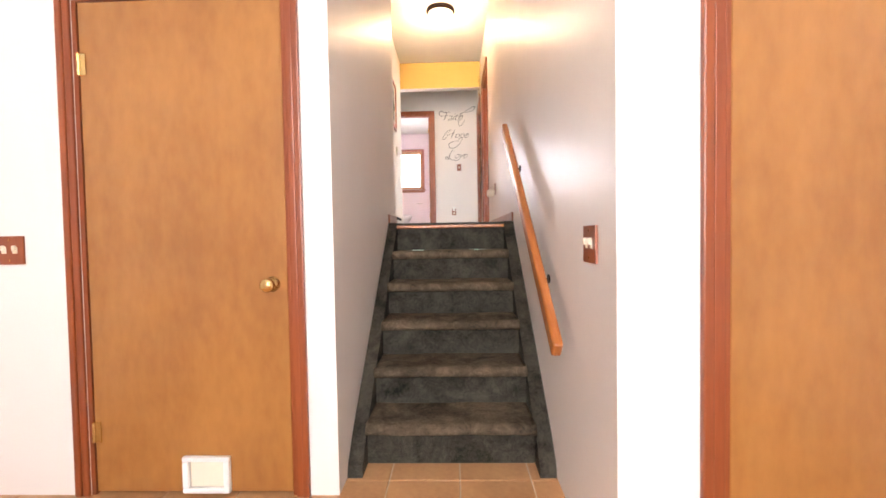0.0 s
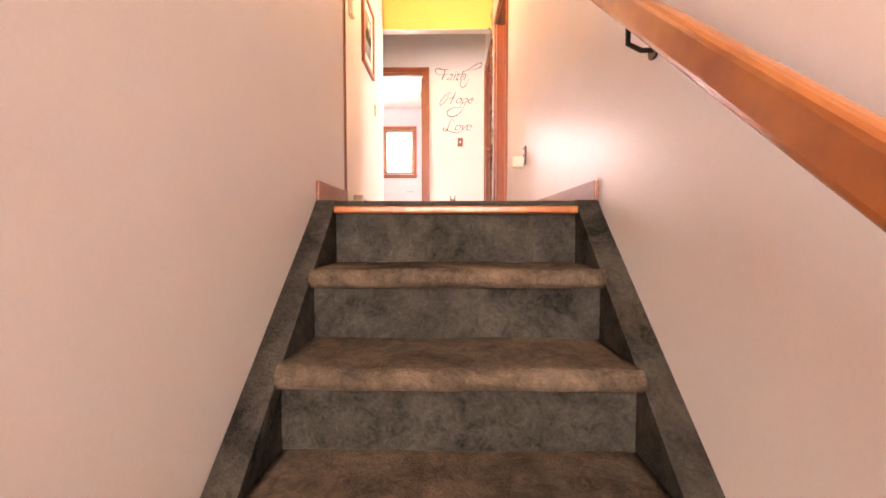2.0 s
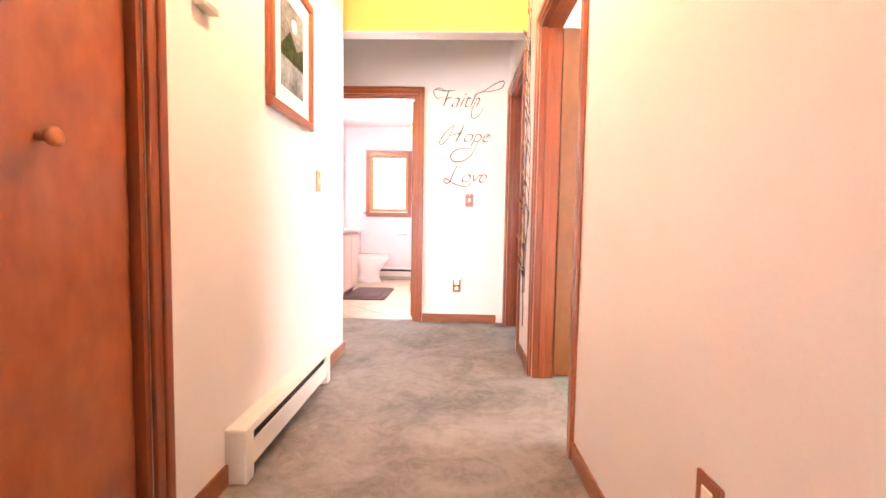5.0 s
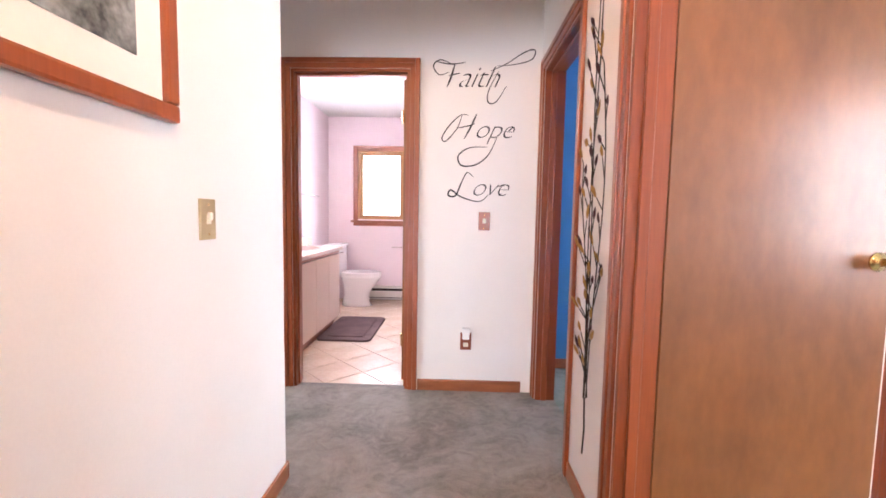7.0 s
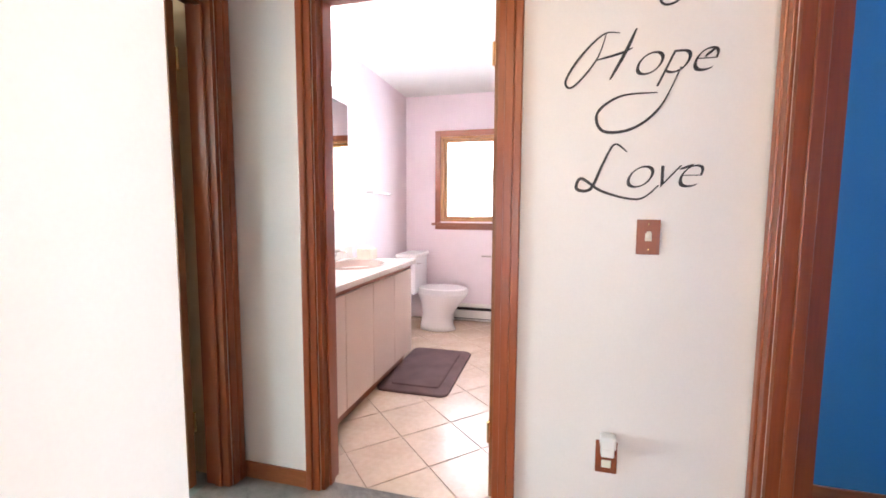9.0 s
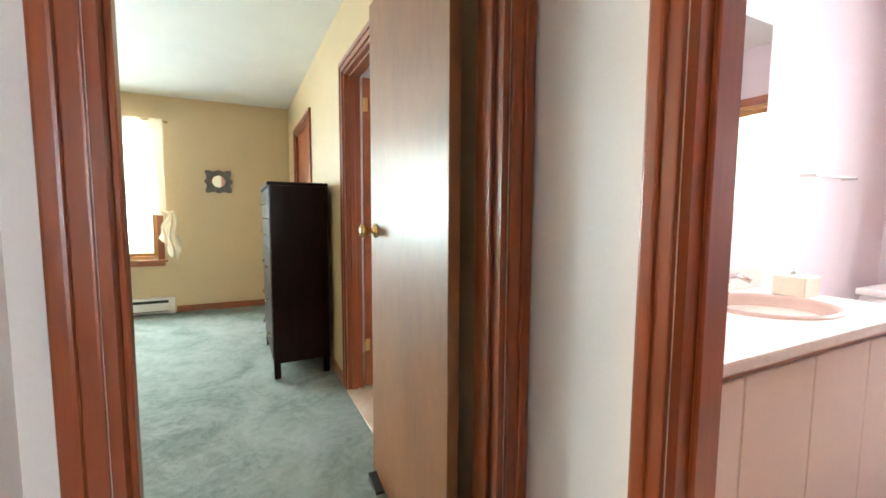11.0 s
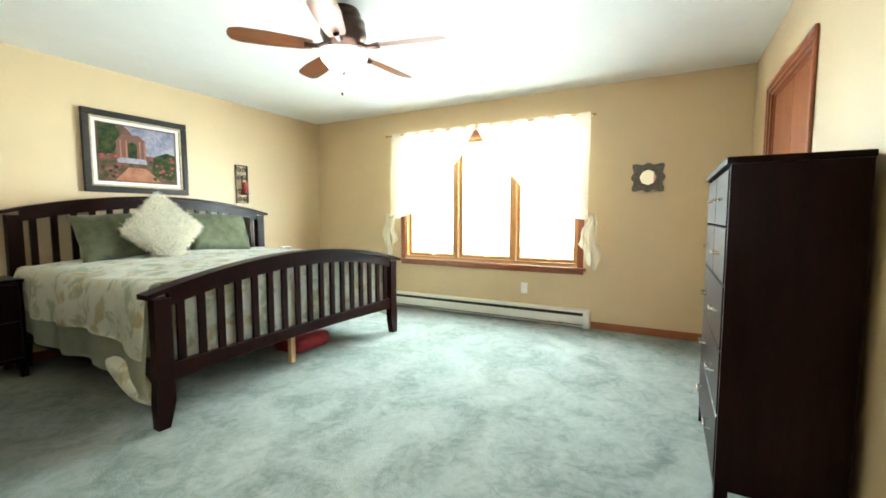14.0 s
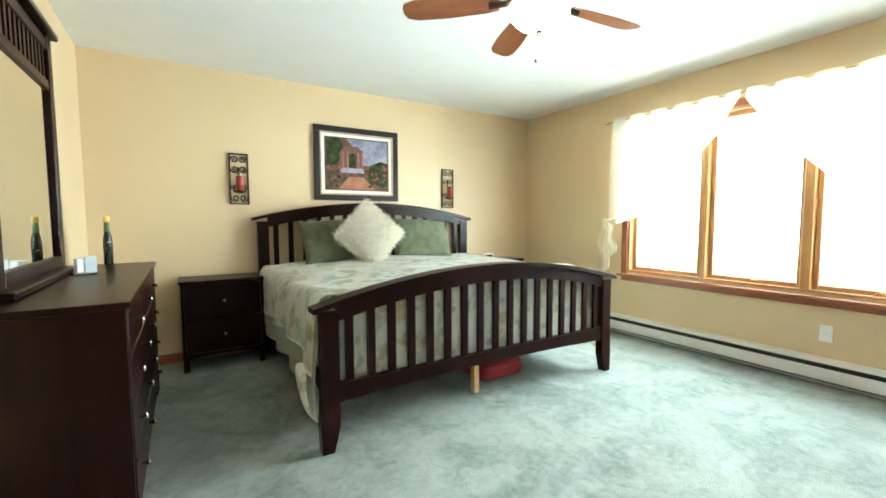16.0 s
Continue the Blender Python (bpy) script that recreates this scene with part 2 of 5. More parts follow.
# ---- mesh helpers ----
def bx(bm, x0, x1, y0, y1, z0, z1, r=0.0, seg=1):
    x0, x1, y0, y1, z0, z1 = min(x0, x1), max(x0, x1), min(y0, y1), max(y0, y1), min(z0, z1), max(z0, z1)
    v = [bm.verts.new((x, y, z)) for z in (z0, z1) for y in (y0, y1) for x in (x0, x1)]
    f = [bm.faces.new([v[i] for i in q]) for q in ((0, 2, 3, 1), (4, 5, 7, 6), (0, 1, 5, 4), (2, 6, 7, 3), (0, 4, 6, 2), (1, 3, 7, 5))]
    if r:
        r = min(r, 0.45 * min(x1 - x0, y1 - y0, z1 - z0))
        bmesh.ops.bevel(bm, geom=list({e for k in f for e in k.edges}), offset=r, segments=seg, affect="EDGES", profile=0.6)
    return v


def B(*boxes, r=0.0, seg=1):
    bm = bmesh.new()
    for b in boxes:
        bx(bm, *b, r=r, seg=seg)
    return bm


def lathe(profile, n=20, axis="z", at=(0, 0, 0)):
    """A turned body from (radius, height) pairs."""
    bm = bmesh.new()
    rings = []
    for r, h in profile:
        ring = []
        for i in range(n):
            a = 2 * math.pi * i / n
            p = (r * math.cos(a), r * math.sin(a), h)
            p = p if axis == "z" else ((h, p[0], p[1]) if axis == "x" else (p[0], h, p[1]))
            ring.append(bm.verts.new(Vector(p) + Vector(at)))
        rings.append(ring)
    for a, b in zip(rings, rings[1:]):
        for i in range(n):
            bm.faces.new((a[i], a[(i + 1) % n], b[(i + 1) % n], b[i]))
    bm.faces.new(rings[0][::-1]), bm.faces.new(rings[-1])
    bmesh.ops.recalc_face_normals(bm, faces=bm.faces)
    return bm


def tube(points, r, n=8, bm=None, closed=False):
    bm = bm or bmesh.new()
    pts = [Vector(p) for p in points]
    rings = []
    for i, p in enumerate(pts):
        d = (pts[min(i + 1, len(pts) - 1)] - pts[max(i - 1, 0)]).normalized()
        u = d.cross(Vector((0.31, 0.2, 0.93))).normalized()
        w = d.cross(u)
        rr = r[i] if isinstance(r, (list, tuple)) else r
        rings.append([bm.verts.new(p + rr * (u * math.cos(2 * math.pi * k / n) + w * math.sin(2 * math.pi * k / n))) for k in range(n)])
    for a, b in zip(rings, rings[1:]):
        for k in range(n):
            bm.faces.new((a[k], a[(k + 1) % n], b[(k + 1) % n], b[k]))
    bm.faces.new(rings[0][::-1]), bm.faces.new(rings[-1])
    return bm


def sheet(fn, nu, nv, thick=0.0):
    """A grid of points fn(u, v), closed to a thin body."""
    bm = bmesh.new()
    g = [[bm.verts.new(fn(i / nu, j / nv)) for j in range(nv + 1)] for i in range(nu + 1)]
    for i in range(nu):
        for j in range(nv):
            bm.faces.new((g[i][j], g[i + 1][j], g[i + 1][j + 1], g[i][j + 1]))
    if thick:
        bmesh.ops.solidify(bm, geom=bm.faces[:], thickness=thick)
    return bm


def outline(pts, depth, axis="y"):
    """A flat outline of (a, z) pairs, given depth along an axis."""
    bm = bmesh.new()
    v = [bm.verts.new((a, 0, z) if axis == "y" else (0, a, z)) for a, z in pts]
    f = bm.faces.new(v)
    e = bmesh.ops.extrude_face_region(bm, geom=[f])
    off = (0, depth, 0) if axis == "y" else (depth, 0, 0)
    bmesh.ops.translate(bm, verts=[k for k in e["geom"] if isinstance(k, bmesh.types.BMVert)], vec=off)
    bmesh.ops.recalc_face_normals(bm, faces=bm.faces)
    return bm


def obj(name, bm, material, smooth=False):
    me = bpy.data.meshes.new(name)
    bmesh.ops.recalc_face_normals(bm, faces=bm.faces)
    bm.to_mesh(me)
    bm.free()
    me.materials.append(material)
    if smooth:
        for p in me.polygons:
            p.use_smooth = True
    return new(name, me)


def part(name, bm, material, parent, label="", smooth=False):
    ob = obj(name, bm, material, smooth)
    ob.parent = parent
    return tagged(ob, label)


def thing(name, label, category, at=(0, 0, 0), rz=0.0, group="", kind=""):
    ob = new(name)
    ob.empty_display_size = 0.1
    ob.matrix_world = pose(*at, 0, 0, rz)
    return tagged(ob, label, category, group, kind)


def built(name, bm, material, label="", category="", kind="structure", smooth=False):
    return tagged(obj(name, bm, material, smooth), label, category, "", kind)


def wall_y(bm, y0, y1, x0, x1, z0, z1, holes=()):
    """A wall along x, with holes (x0, x1, z0, z1) in order."""
    x = x0
    for a, b, c, d in holes:
        if a > x:
            bx(bm, x, a, y0, y1, z0, z1)
        if d < z1:
            bx(bm, a, b, y0, y1, d, z1)
        if c > z0:
            bx(bm, a, b, y0, y1, z0, c - (0.02 if c < 0.01 else 0))
        x = b
    if x1 > x:
        bx(bm, x, x1, y0, y1, z0, z1)
    return bm


def wall_x(bm, x0, x1, y0, y1, z0, z1, holes=()):
    y = y0
    for a, b, c, d in holes:
        if a > y:
            bx(bm, x0, x1, y, a, z0, z1)
        if d < z1:
            bx(bm, x0, x1, a, b, d, z1)
        if c > z0:
            bx(bm, x0, x1, a, b, z0, c - (0.02 if c < 0.01 else 0))
        y = b
    if y1 > y:
        bx(bm, x0, x1, y, y1, z0, z1)
    return bm


N = bmesh.new

# ---- structure ----
H, LOW, BC = 2.59, -1.14, 2.445
built("ground", B((-200, 200, -200, 200, -1.6, -1.5)), EARTH, "grassy ground around the house", "ground")
bm = wall_x(N(), 1.175, 1.295, 2.2, 8.63, LOW, H, [(6.33, 7.15, 0, 2.03), (7.68, 8.42, 0, 2.03)])
built("wall_hall_east", bm, WHITE, "pinkish white painted hall and stair wall", "wall")
built("wall_stair_west", B((0.146, 0.266, 2.75, 4.50, LOW, H), (-0.22, 0.146, 4.38, 4.50, LOW, H)), WHITE, "pinkish white painted stair wall", "wall")
built("wall_hall_west", wall_x(N(), -0.22, -0.055, 4.50, 7.54, LOW, H, [(4.60, 5.72, 0, 2.03)]), WHITE, "white painted hall wall with a closet", "wall")
built("wall_alcove_south", B((-0.85, -0.22, 7.42, 7.54, -0.1, H)), WHITE, "white painted wall beside the bedroom door", "wall")
built("wall_alcove_west", wall_x(N(), -0.85, -0.79, 7.54, 8.51, -0.1, H, [(7.65, 8.44, 0, 2.03)]), WHITE, "white painted wall round the bedroom door", "wall")
built("wall_hall_end", wall_y(N(), 8.51, 8.57, -0.85, 1.175, -0.1, H, [(-0.40, 0.357, 0, 2.055)]), WHITE, "white painted end wall with script lettering", "wall")
built("header_beam", B((-0.22, 1.175, 7.604, 7.72, 2.197, H - 0.003)), YELLOW, "yellow painted header across the hall", "header")
built("header_soffit", B((-0.22, 1.175, 7.606, 7.718, 2.191, 2.197)), WHITE, "white painted underside of the header", "header")
built("wall_foyer_north", wall_y(N(), 2.75, 2.87, -1.6, 0.146, LOW, H, [(-0.77, 0.095, LOW, 0.89)]), WHITE, "pinkish white painted entry wall", "wall")
built("wall_foyer_east_return", wall_y(N(), 2.2, 2.32, 1.295, 2.6, LOW, H, [(1.45, 2.26, LOW, 0.89)]), WHITE, "white painted entry wall beside a door", "wall")
built("wall_foyer_back", wall_y(N(), -1.0, -0.88, -1.72, 2.72, LOW, H, [(-0.15, 1.35, LOW, 2.3)]), WHITE, "white entry wall with the front door opening", "wall")
built("wall_foyer_sides", B((-1.72, -1.6, -0.88, 2.87, LOW, H), (2.6, 2.72, -0.88, 2.32, LOW, H)), WHITE, "white painted entry side walls", "wall")
built("backing_foyer_closets", B((-1.72, 0.146, 3.2, 3.3, LOW, H), (-1.72, -1.6, 2.87, 3.2, LOW, H), (1.295, 2.72, 2.9, 3.0, LOW, H), (2.6, 2.72, 2.32, 2.9, LOW, H)), WHITE, "plain closet backs", "wall")
built("ceiling_hall", B((-1.72, 2.72, -1.0, 3.7, H, H + 0.1), (-1.05, 1.295, 3.7, 8.63, H, H + 0.1)), CEIL, "white painted hall ceiling", "ceiling")
built("floor_hall", B((-0.90, 1.30, 4.185, 8.57, -0.1, 0.0)), HALLC, "worn grey-beige hall carpet", "floor")
built("floor_foyer", B((-1.72, 2.72, -1.0, 3.7, LOW - 0.1, LOW - 0.006)), GROUT, "grouted entry floor under tan tiles", "floor")

bm = wall_x(N(), -5.75, -5.60, 3.30, 8.63, -0.1, BC, [(4.93, 7.05, 0.64, 2.07)])
built("wall_bedroom_west", bm, TAN, "tan painted bedroom wall with a wide window", "wall")
built("wall_bedroom_south", B((-5.60, -1.05, 3.33, 3.45, -0.1, BC)), TAN, "tan painted wall behind the bed", "wall")
built("wall_bedroom_east", wall_x(wall_x(N(), -1.17, -1.05, 3.45, 6.9, -0.1, BC), -0.91, -0.853, 6.9, 8.475, -0.1, BC, [(7.65, 8.44, 0, 2.03)]), TAN, "tan painted wall behind the dresser", "wall")
built("wall_bedroom_jog", B((-1.05, -0.853, 6.78, 6.9, -0.1, BC)), TAN, "tan painted wall return", "wall")
built("wall_bedroom_north", wall_y(N(), 8.475, 8.51, -5.60, -0.853, -0.1, BC, [(-4.95, -3.93, 0, 2.03), (-2.62, -1.86, 0, 2.03)]), TAN, "tan painted wall with two wood doorways", "wall")
built("ceiling_bedroom", B((-5.75, -0.853, 3.30, 8.63, BC, BC + 0.1)), CEIL, "white painted bedroom ceiling", "ceiling")
built("floor_bedroom", B((-5.75, -0.90, 3.30, 8.51, -0.1, 0.0)), CARPET, "pale green-grey bedroom carpet", "floor")

bm = wall_y(N(), 11.45, 11.57, -1.18, 1.295, -0.1, 2.5, [(-0.66, -0.05, 1.09, 2.0)])
bx(bm, -1.18, -1.06, 8.57, 11.45, -0.1, 2.5), bx(bm, 1.2, 1.295, 8.63, 11.45, -0.1, 2.5)
wall_y(bm, 8.573, 8.63, -1.06, 1.2, -0.1, 2.5, [(-0.40, 0.357, 0, 2.055)])
built("wall_bathroom", bm, PINK, "pale pink painted bathroom walls", "wall")
built("ceiling_bathroom", B((-1.18, 1.295, 8.63, 11.57, 2.44, 2.54)), CEIL, "white bathroom ceiling", "ceiling")
built("floor_bathroom", B((-1.18, 1.295, 8.57, 11.57, -0.1, -0.004)), GROUT, "grouted bathroom floor under beige tiles", "floor")

bm = B((1.297, 2.1, 8.98, 9.10, -0.1, H), (1.98, 2.1, 9.10, 10.5, -0.1, H), (1.98, 4.3, 10.5, 10.62, -0.1, H), (1.297, 4.3, 7.32, 7.42, -0.1, H))
wall_x(bm, 4.18, 4.3, 7.42, 10.5, -0.1, H, [(8.2, 9.6, 0.8, 2.1)])
built("wall_blue_room", bm, BLUE, "blue painted bedroom walls", "wall")
built("floor_blue_room", B((1.30, 4.3, 7.42, 10.62, -0.1, 0.0)), CARPET, "grey carpet in the blue room", "floor")
built("ceiling_blue_room", B((1.295, 4.3, 7.32, 10.62, H, H + 0.1)), CEIL, "white ceiling of the blue room", "ceiling")
bm = B((1.297, 3.7, 7.29, 7.318, -0.1, H), (1.297, 3.7, 4.7, 4.82, -0.1, H))
wall_x(bm, 3.6, 3.72, 4.82, 7.29, -0.1, H, [(5.4, 6.6, 0.8, 2.1)])
built("wall_side_room", bm, WHITE, "white painted side room walls", "wall")
built("floor_side_room", B((1.30, 3.72, 4.7, 7.32, -0.1, 0.0)), CARPET, "grey carpet in the side room", "floor")
built("ceiling_side_room", B((1.295, 3.72, 4.7, 7.32, H, H + 0.1)), CEIL, "white ceiling of the side room", "ceiling")
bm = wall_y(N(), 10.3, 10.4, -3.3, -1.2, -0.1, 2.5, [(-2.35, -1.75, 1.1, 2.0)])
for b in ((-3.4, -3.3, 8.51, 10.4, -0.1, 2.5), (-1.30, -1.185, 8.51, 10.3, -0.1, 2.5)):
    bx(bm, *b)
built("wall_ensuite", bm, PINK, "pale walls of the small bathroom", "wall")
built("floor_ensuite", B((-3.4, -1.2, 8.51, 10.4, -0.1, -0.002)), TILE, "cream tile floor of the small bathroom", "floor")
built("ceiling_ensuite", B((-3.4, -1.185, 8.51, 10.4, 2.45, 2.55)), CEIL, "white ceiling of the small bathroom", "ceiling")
built("closet_shell", B((-5.2, -3.7, 9.1, 9.2, -0.1, 2.5), (-5.3, -5.2, 8.51, 9.2, -0.1, 2.5), (-3.7, -3.6, 8.51, 9.2, -0.1, 2.5), (-5.3, -3.6, 8.51, 9.2, 2.45, 2.55)), WHITE, "plain closet inside", "wall")
built("hall_closet_shell", B((-0.9, -0.82, 4.52, 5.9, -0.1, H), (-0.82, -0.22, 5.8, 5.9, -0.1, H), (-0.82, -0.22, 4.52, 4.6, -0.1, H)), WHITE, "plain closet inside", "wall")


# baseboards: (x0, x1, y0, y1) runs along each wall
def base(name, runs, z=0.0):
    bm = N()
    for x0, x1, y0, y1 in runs:
        bx(bm, x0, x1, y0, y1, z, z + 0.075, 0.005, 2)
    return built(name, bm, TRIMH, "red-brown stained wood baseboard", "baseboard")


base("baseboard_hall", [(1.163, 1.175, 4.13, 6.265), (1.163, 1.175, 7.215, 7.615), (0.266, 0.278, 4.13, 4.50), (-0.055, 0.278, 4.50, 4.512),
                        (-0.055, -0.043, 5.785, 7.54), (-0.79, -0.043, 7.54, 7.552), (-0.79, -0.465, 8.498, 8.51), (0.422, 1.10, 8.498, 8.51)])
base("baseboard_bedroom", [(-5.60, -5.588, 7.2, 8.475), (-5.588, -5.02, 8.463, 8.475), (-3.86, -2.69, 8.463, 8.475), (-5.60, -1.17, 3.45, 3.462), (-1.182, -1.17, 3.462, 6.9)])
base("baseboard_blue_room", [(1.3, 2.1, 8.968, 8.98)])


# door casings: moulded boards round an opening
def profile_bar(bm, length, w, flip):
    """A casing board along z from 0, stepped like a moulded trim: width along x, proud along -y."""
    bx(bm, 0, w * 0.55, -0.014, 0, 0, length, 0.004, 2)
    bx(bm, w * 0.55, w, -0.019, 0, 0, length, 0.006, 2)


def casing(name, at, rz, width, height, depth, material=TRIM, w=0.062, label="red-brown stained wood door casing"):
    """Local: opening from x 0 to width in the plane y = 0, seen from -y; the jamb runs to y = depth."""
    t = thing(name, label, "door frame", at, rz, kind="structure")
    for side in (0, 1):
        bm = N()
        x = -w if side == 0 else width
        inner = (x + w * 0.5, x + w) if side == 0 else (x, x + w * 0.5)
        outer = (x, x + w * 0.5) if side == 0 else (x + w * 0.5, x + w)
        bx(bm, *inner, -0.013, 0, 0, height + (0.0), 0.004, 2)
        bx(bm, *outer, -0.019, 0, 0, height + w, 0.006, 2)
        part("side_casing", bm, material, t)
    bm = B((-w * 0.5, width + w * 0.5, -0.013, 0, height, height + w * 0.5), (-w * 0.5, width + w * 0.5, -0.019, 0, height + w * 0.5, height + w), r=0.004, seg=2)
    part("head_casing", bm, material, t)
    if depth < 0.05:
        return t
    j = 0.018
    part("jamb", B((0, j, 0.001, depth, 0, height - j)), material, t)
    part("jamb", B((width - j, width, 0.001, depth, 0, height - j)), material, t)
    part("head_jamb", B((0, width, 0.001, depth, height - j, height)), material, t)
    s = depth * 0.28
    part("stop", B((j, j + 0.012, s, s + 0.035, 0, height - j - 0.012), r=0.003), material, t)
    part("stop", B((width - j - 0.012, width - j, s, s + 0.035, 0, height - j - 0.012), r=0.003), material, t)
    part("stop", B((j, width - j, s, s + 0.035, height - j - 0.012, height - j), r=0.003), material, t)
    return t


def knob(parent, x, z, ys, material=BRASS):
    """Round door knobs on both faces; ys: (face, outward) pairs."""
    for y, s in ys:
        prof = [(0.030, 0), (0.031, 0.006), (0.014, 0.010), (0.012, 0.030), (0.024, 0.042), (0.028, 0.055), (0.024, 0.066), (0.010, 0.070)]
        part("knob", lathe([(r, s * h) for r, h in prof], 20, "y", (x, y, z)), material, parent, "round brass knob", True)


def leaf(name, at, rz, width, height, material, label, knob_x=None, hinges=(0.25, 1.75), knob_z=0.93, hinge_side=0):
    """Flush door leaf: hinge edge at x = 0, faces at y = 0 and 0.035."""
    t = thing(name, label, "door", at, rz)
    part("panel", B((0.002, width, 0, 0.035, 0.012, height), r=0.002), material, t)
    if knob_x is not None:
        knob(t, knob_x, knob_z, ((0, -1), (0.035, 1)))
        part("latch_plate", B((width - 0.001, width + 0.0015, 0.006, 0.029, knob_z - 0.028, knob_z + 0.028)), BRASS, t)
    for z in hinges:
        y = 0.038 if hinge_side else -0.004
        h = part("hinge", lathe([(0.007, z), (0.007, z + 0.085)], 10, "z", (0.0, y, 0)), BRASS, t, "brass butt hinge")
        part("hinge_leaf", B((0.003, 0.03, y - 0.001, y + 0.0015, z, z + 0.085)), BRASS, h)
    return t


# bedroom doorway (seen from the hall, looking to -x)
c = casing("bedroom_door_frame", (-0.79, 7.65, 0), 90, 0.79, 2.03, 0.12)
sp = part("strike_plate", B((0.018, 0.020, 0.085, 0.117, 1.04, 1.145), r=0.0004), BRASS, c, "brass strike plate")
part("strike_hole", B((0.0195, 0.0205, 0.092, 0.108, 1.075, 1.11)), DARK, sp)
c = casing("bedroom_door_inner_frame", (-0.91, 8.44, 0), -90, 0.79, 2.03, 0.002)
leaf("bedroom_door", (-0.925, 8.385, 0), 180 - 1.5, 0.77, 2.01, DOORB, "brown birch flush door standing open against the wall", 0.69, knob_z=1.09)
t = thing("door_stop_wedge", "small dark wedge holding the bedroom door", "door stop", (-1.64, 8.33, 0))
part("wedge", outline([(0, 0), (0.11, 0), (0.11, 0.012), (0, 0.035)], 0.035), DARK, t)
# bathroom doorway
casing("bathroom_door_frame", (-0.40, 8.51, 0), 0, 0.757, 2.055, 0.12)
leaf("bathroom_door", (0.337, 8.635, 0), 88, 0.72, 2.03, DOORB, "brown flush bathroom door standing open inside", 0.655, hinge_side=1)
# side room doorway (seen from the hall, looking to +x)
casing("side_room_door_frame", (1.175, 7.15, 0), -90, 0.82, 2.03, 0.12)
leaf("side_room_door", (1.30, 7.138, 0), 5, 0.755, 2.01, DOORB, "brown birch flush door standing open into the side room", 0.70, knob_z=1.02, hinge_side=1)
# blue room doorway
casing("blue_room_door_frame", (1.175, 8.42, 0), -90, 0.74, 2.03, 0.12)
# ensuite doorway and bedroom closet (seen from the bedroom, looking to +y)
casing("ensuite_door_frame", (-2.62, 8.475, 0), 0, 0.76, 2.03, 0.10)
leaf("ensuite_door", (-2.594, 8.59, 0), 84, 0.71, 2.01, DOORR, "orange-brown flush bathroom door standing wide open", 0.65, hinges=(0.25, 1.80))
built("threshold_ensuite", B((-2.602, -1.878, 8.462, 8.56, -0.05, 0.004), r=0.002), TILE, "cream stone threshold of the small bathroom", "threshold")
casing("closet_door_frame", (-4.95, 8.475, 0), 0, 1.02, 2.03, 0.06)
t = thing("closet_bifold_door", "brown birch folding closet door, closed", "door", (-4.93, 8.50, 0))
part("panel", B((0, 0.486, 0, 0.03, 0.015, 2.005), r=0.003), DOORR, t)
part("panel", B((0.490, 0.976, 0, 0.03, 0.015, 2.005), r=0.003), DOORR, t)
# hall closet with two folding panels and a wooden knob
casing("hall_closet_frame", (-0.055, 4.60, 0), 90, 1.12, 2.03, 0.12)
t = thing("hall_closet_door", "red-brown birch folding closet door, closed", "door", (-0.08, 4.622, 0), 90)
part("panel", B((0, 0.536, 0, 0.03, 0.02, 2.0), r=0.003), DOORR, t)
part("panel", B((0.540, 1.076, 0, 0.03, 0.02, 2.0), r=0.003), DOORR, t)
part("knob", lathe([(0.009, 0), (0.009, -0.018), (0.018, -0.026), (0.019, -0.034), (0.012, -0.040)], 16, "y", (0.86, 0, 1.045)), RAILW, t, "small round wooden knob", True)
# entry doors
casing("entry_closet_frame", (-0.77, 2.75, LOW), 0, 0.865, 2.03, 0.12, w=0.055)
t = leaf("entry_door", (-0.75, 2.755, LOW), 0, 0.825, 2.01, DOORW, "honey birch flush door with a small pet flap, closed", 0.765, hinges=(0.22, 1.72), knob_z=0.867)
pf = part("pet_flap_frame", B((0.375, 0.57, -0.022, 0, 0.015, 0.035), (0.375, 0.57, -0.022, 0, 0.145, 0.165), (0.375, 0.40, -0.022, 0, 0.035, 0.145), (0.545, 0.57, -0.022, 0, 0.035, 0.145), r=0.006, seg=2), WHITEP, t, "white plastic pet flap frame")
part("flap", B((0.402, 0.543, -0.008, 0, 0.037, 0.143), r=0.002), PLASTIC, pf)
casing("side_entry_frame", (1.45, 2.2, LOW), 0, 0.81, 2.03, 0.12)
leaf("side_entry_door", (1.47, 2.205, LOW), 0, 0.77, 2.01, DOORW, "honey birch flush door, closed", 0.71, hinges=())
# unseen front door behind the walker: tall glazing added, full of daylight for the treads
t = thing("front_door", "unseen white double front door, tall glazing added for daylight", "door", (0.6, -0.94, LOW))
for s in (-1, 1):
    part("frame", B((s * 0.02, s * 0.10, 0, 0.04, 0.01, 3.42), (s * 0.65, s * 0.745, 0, 0.04, 0.01, 3.42), (s * 0.10, s * 0.65, 0, 0.04, 0.01, 0.22), (s * 0.10, s * 0.65, 0, 0.04, 2.0, 2.12), (s * 0.10, s * 0.65, 0, 0.04, 3.32, 3.42)), WHITEP, t)
    part("pane", B((s * 0.10, s * 0.65, 0.016, 0.024, 0.22, 3.32)), GLASS, t).visible_shadow = False


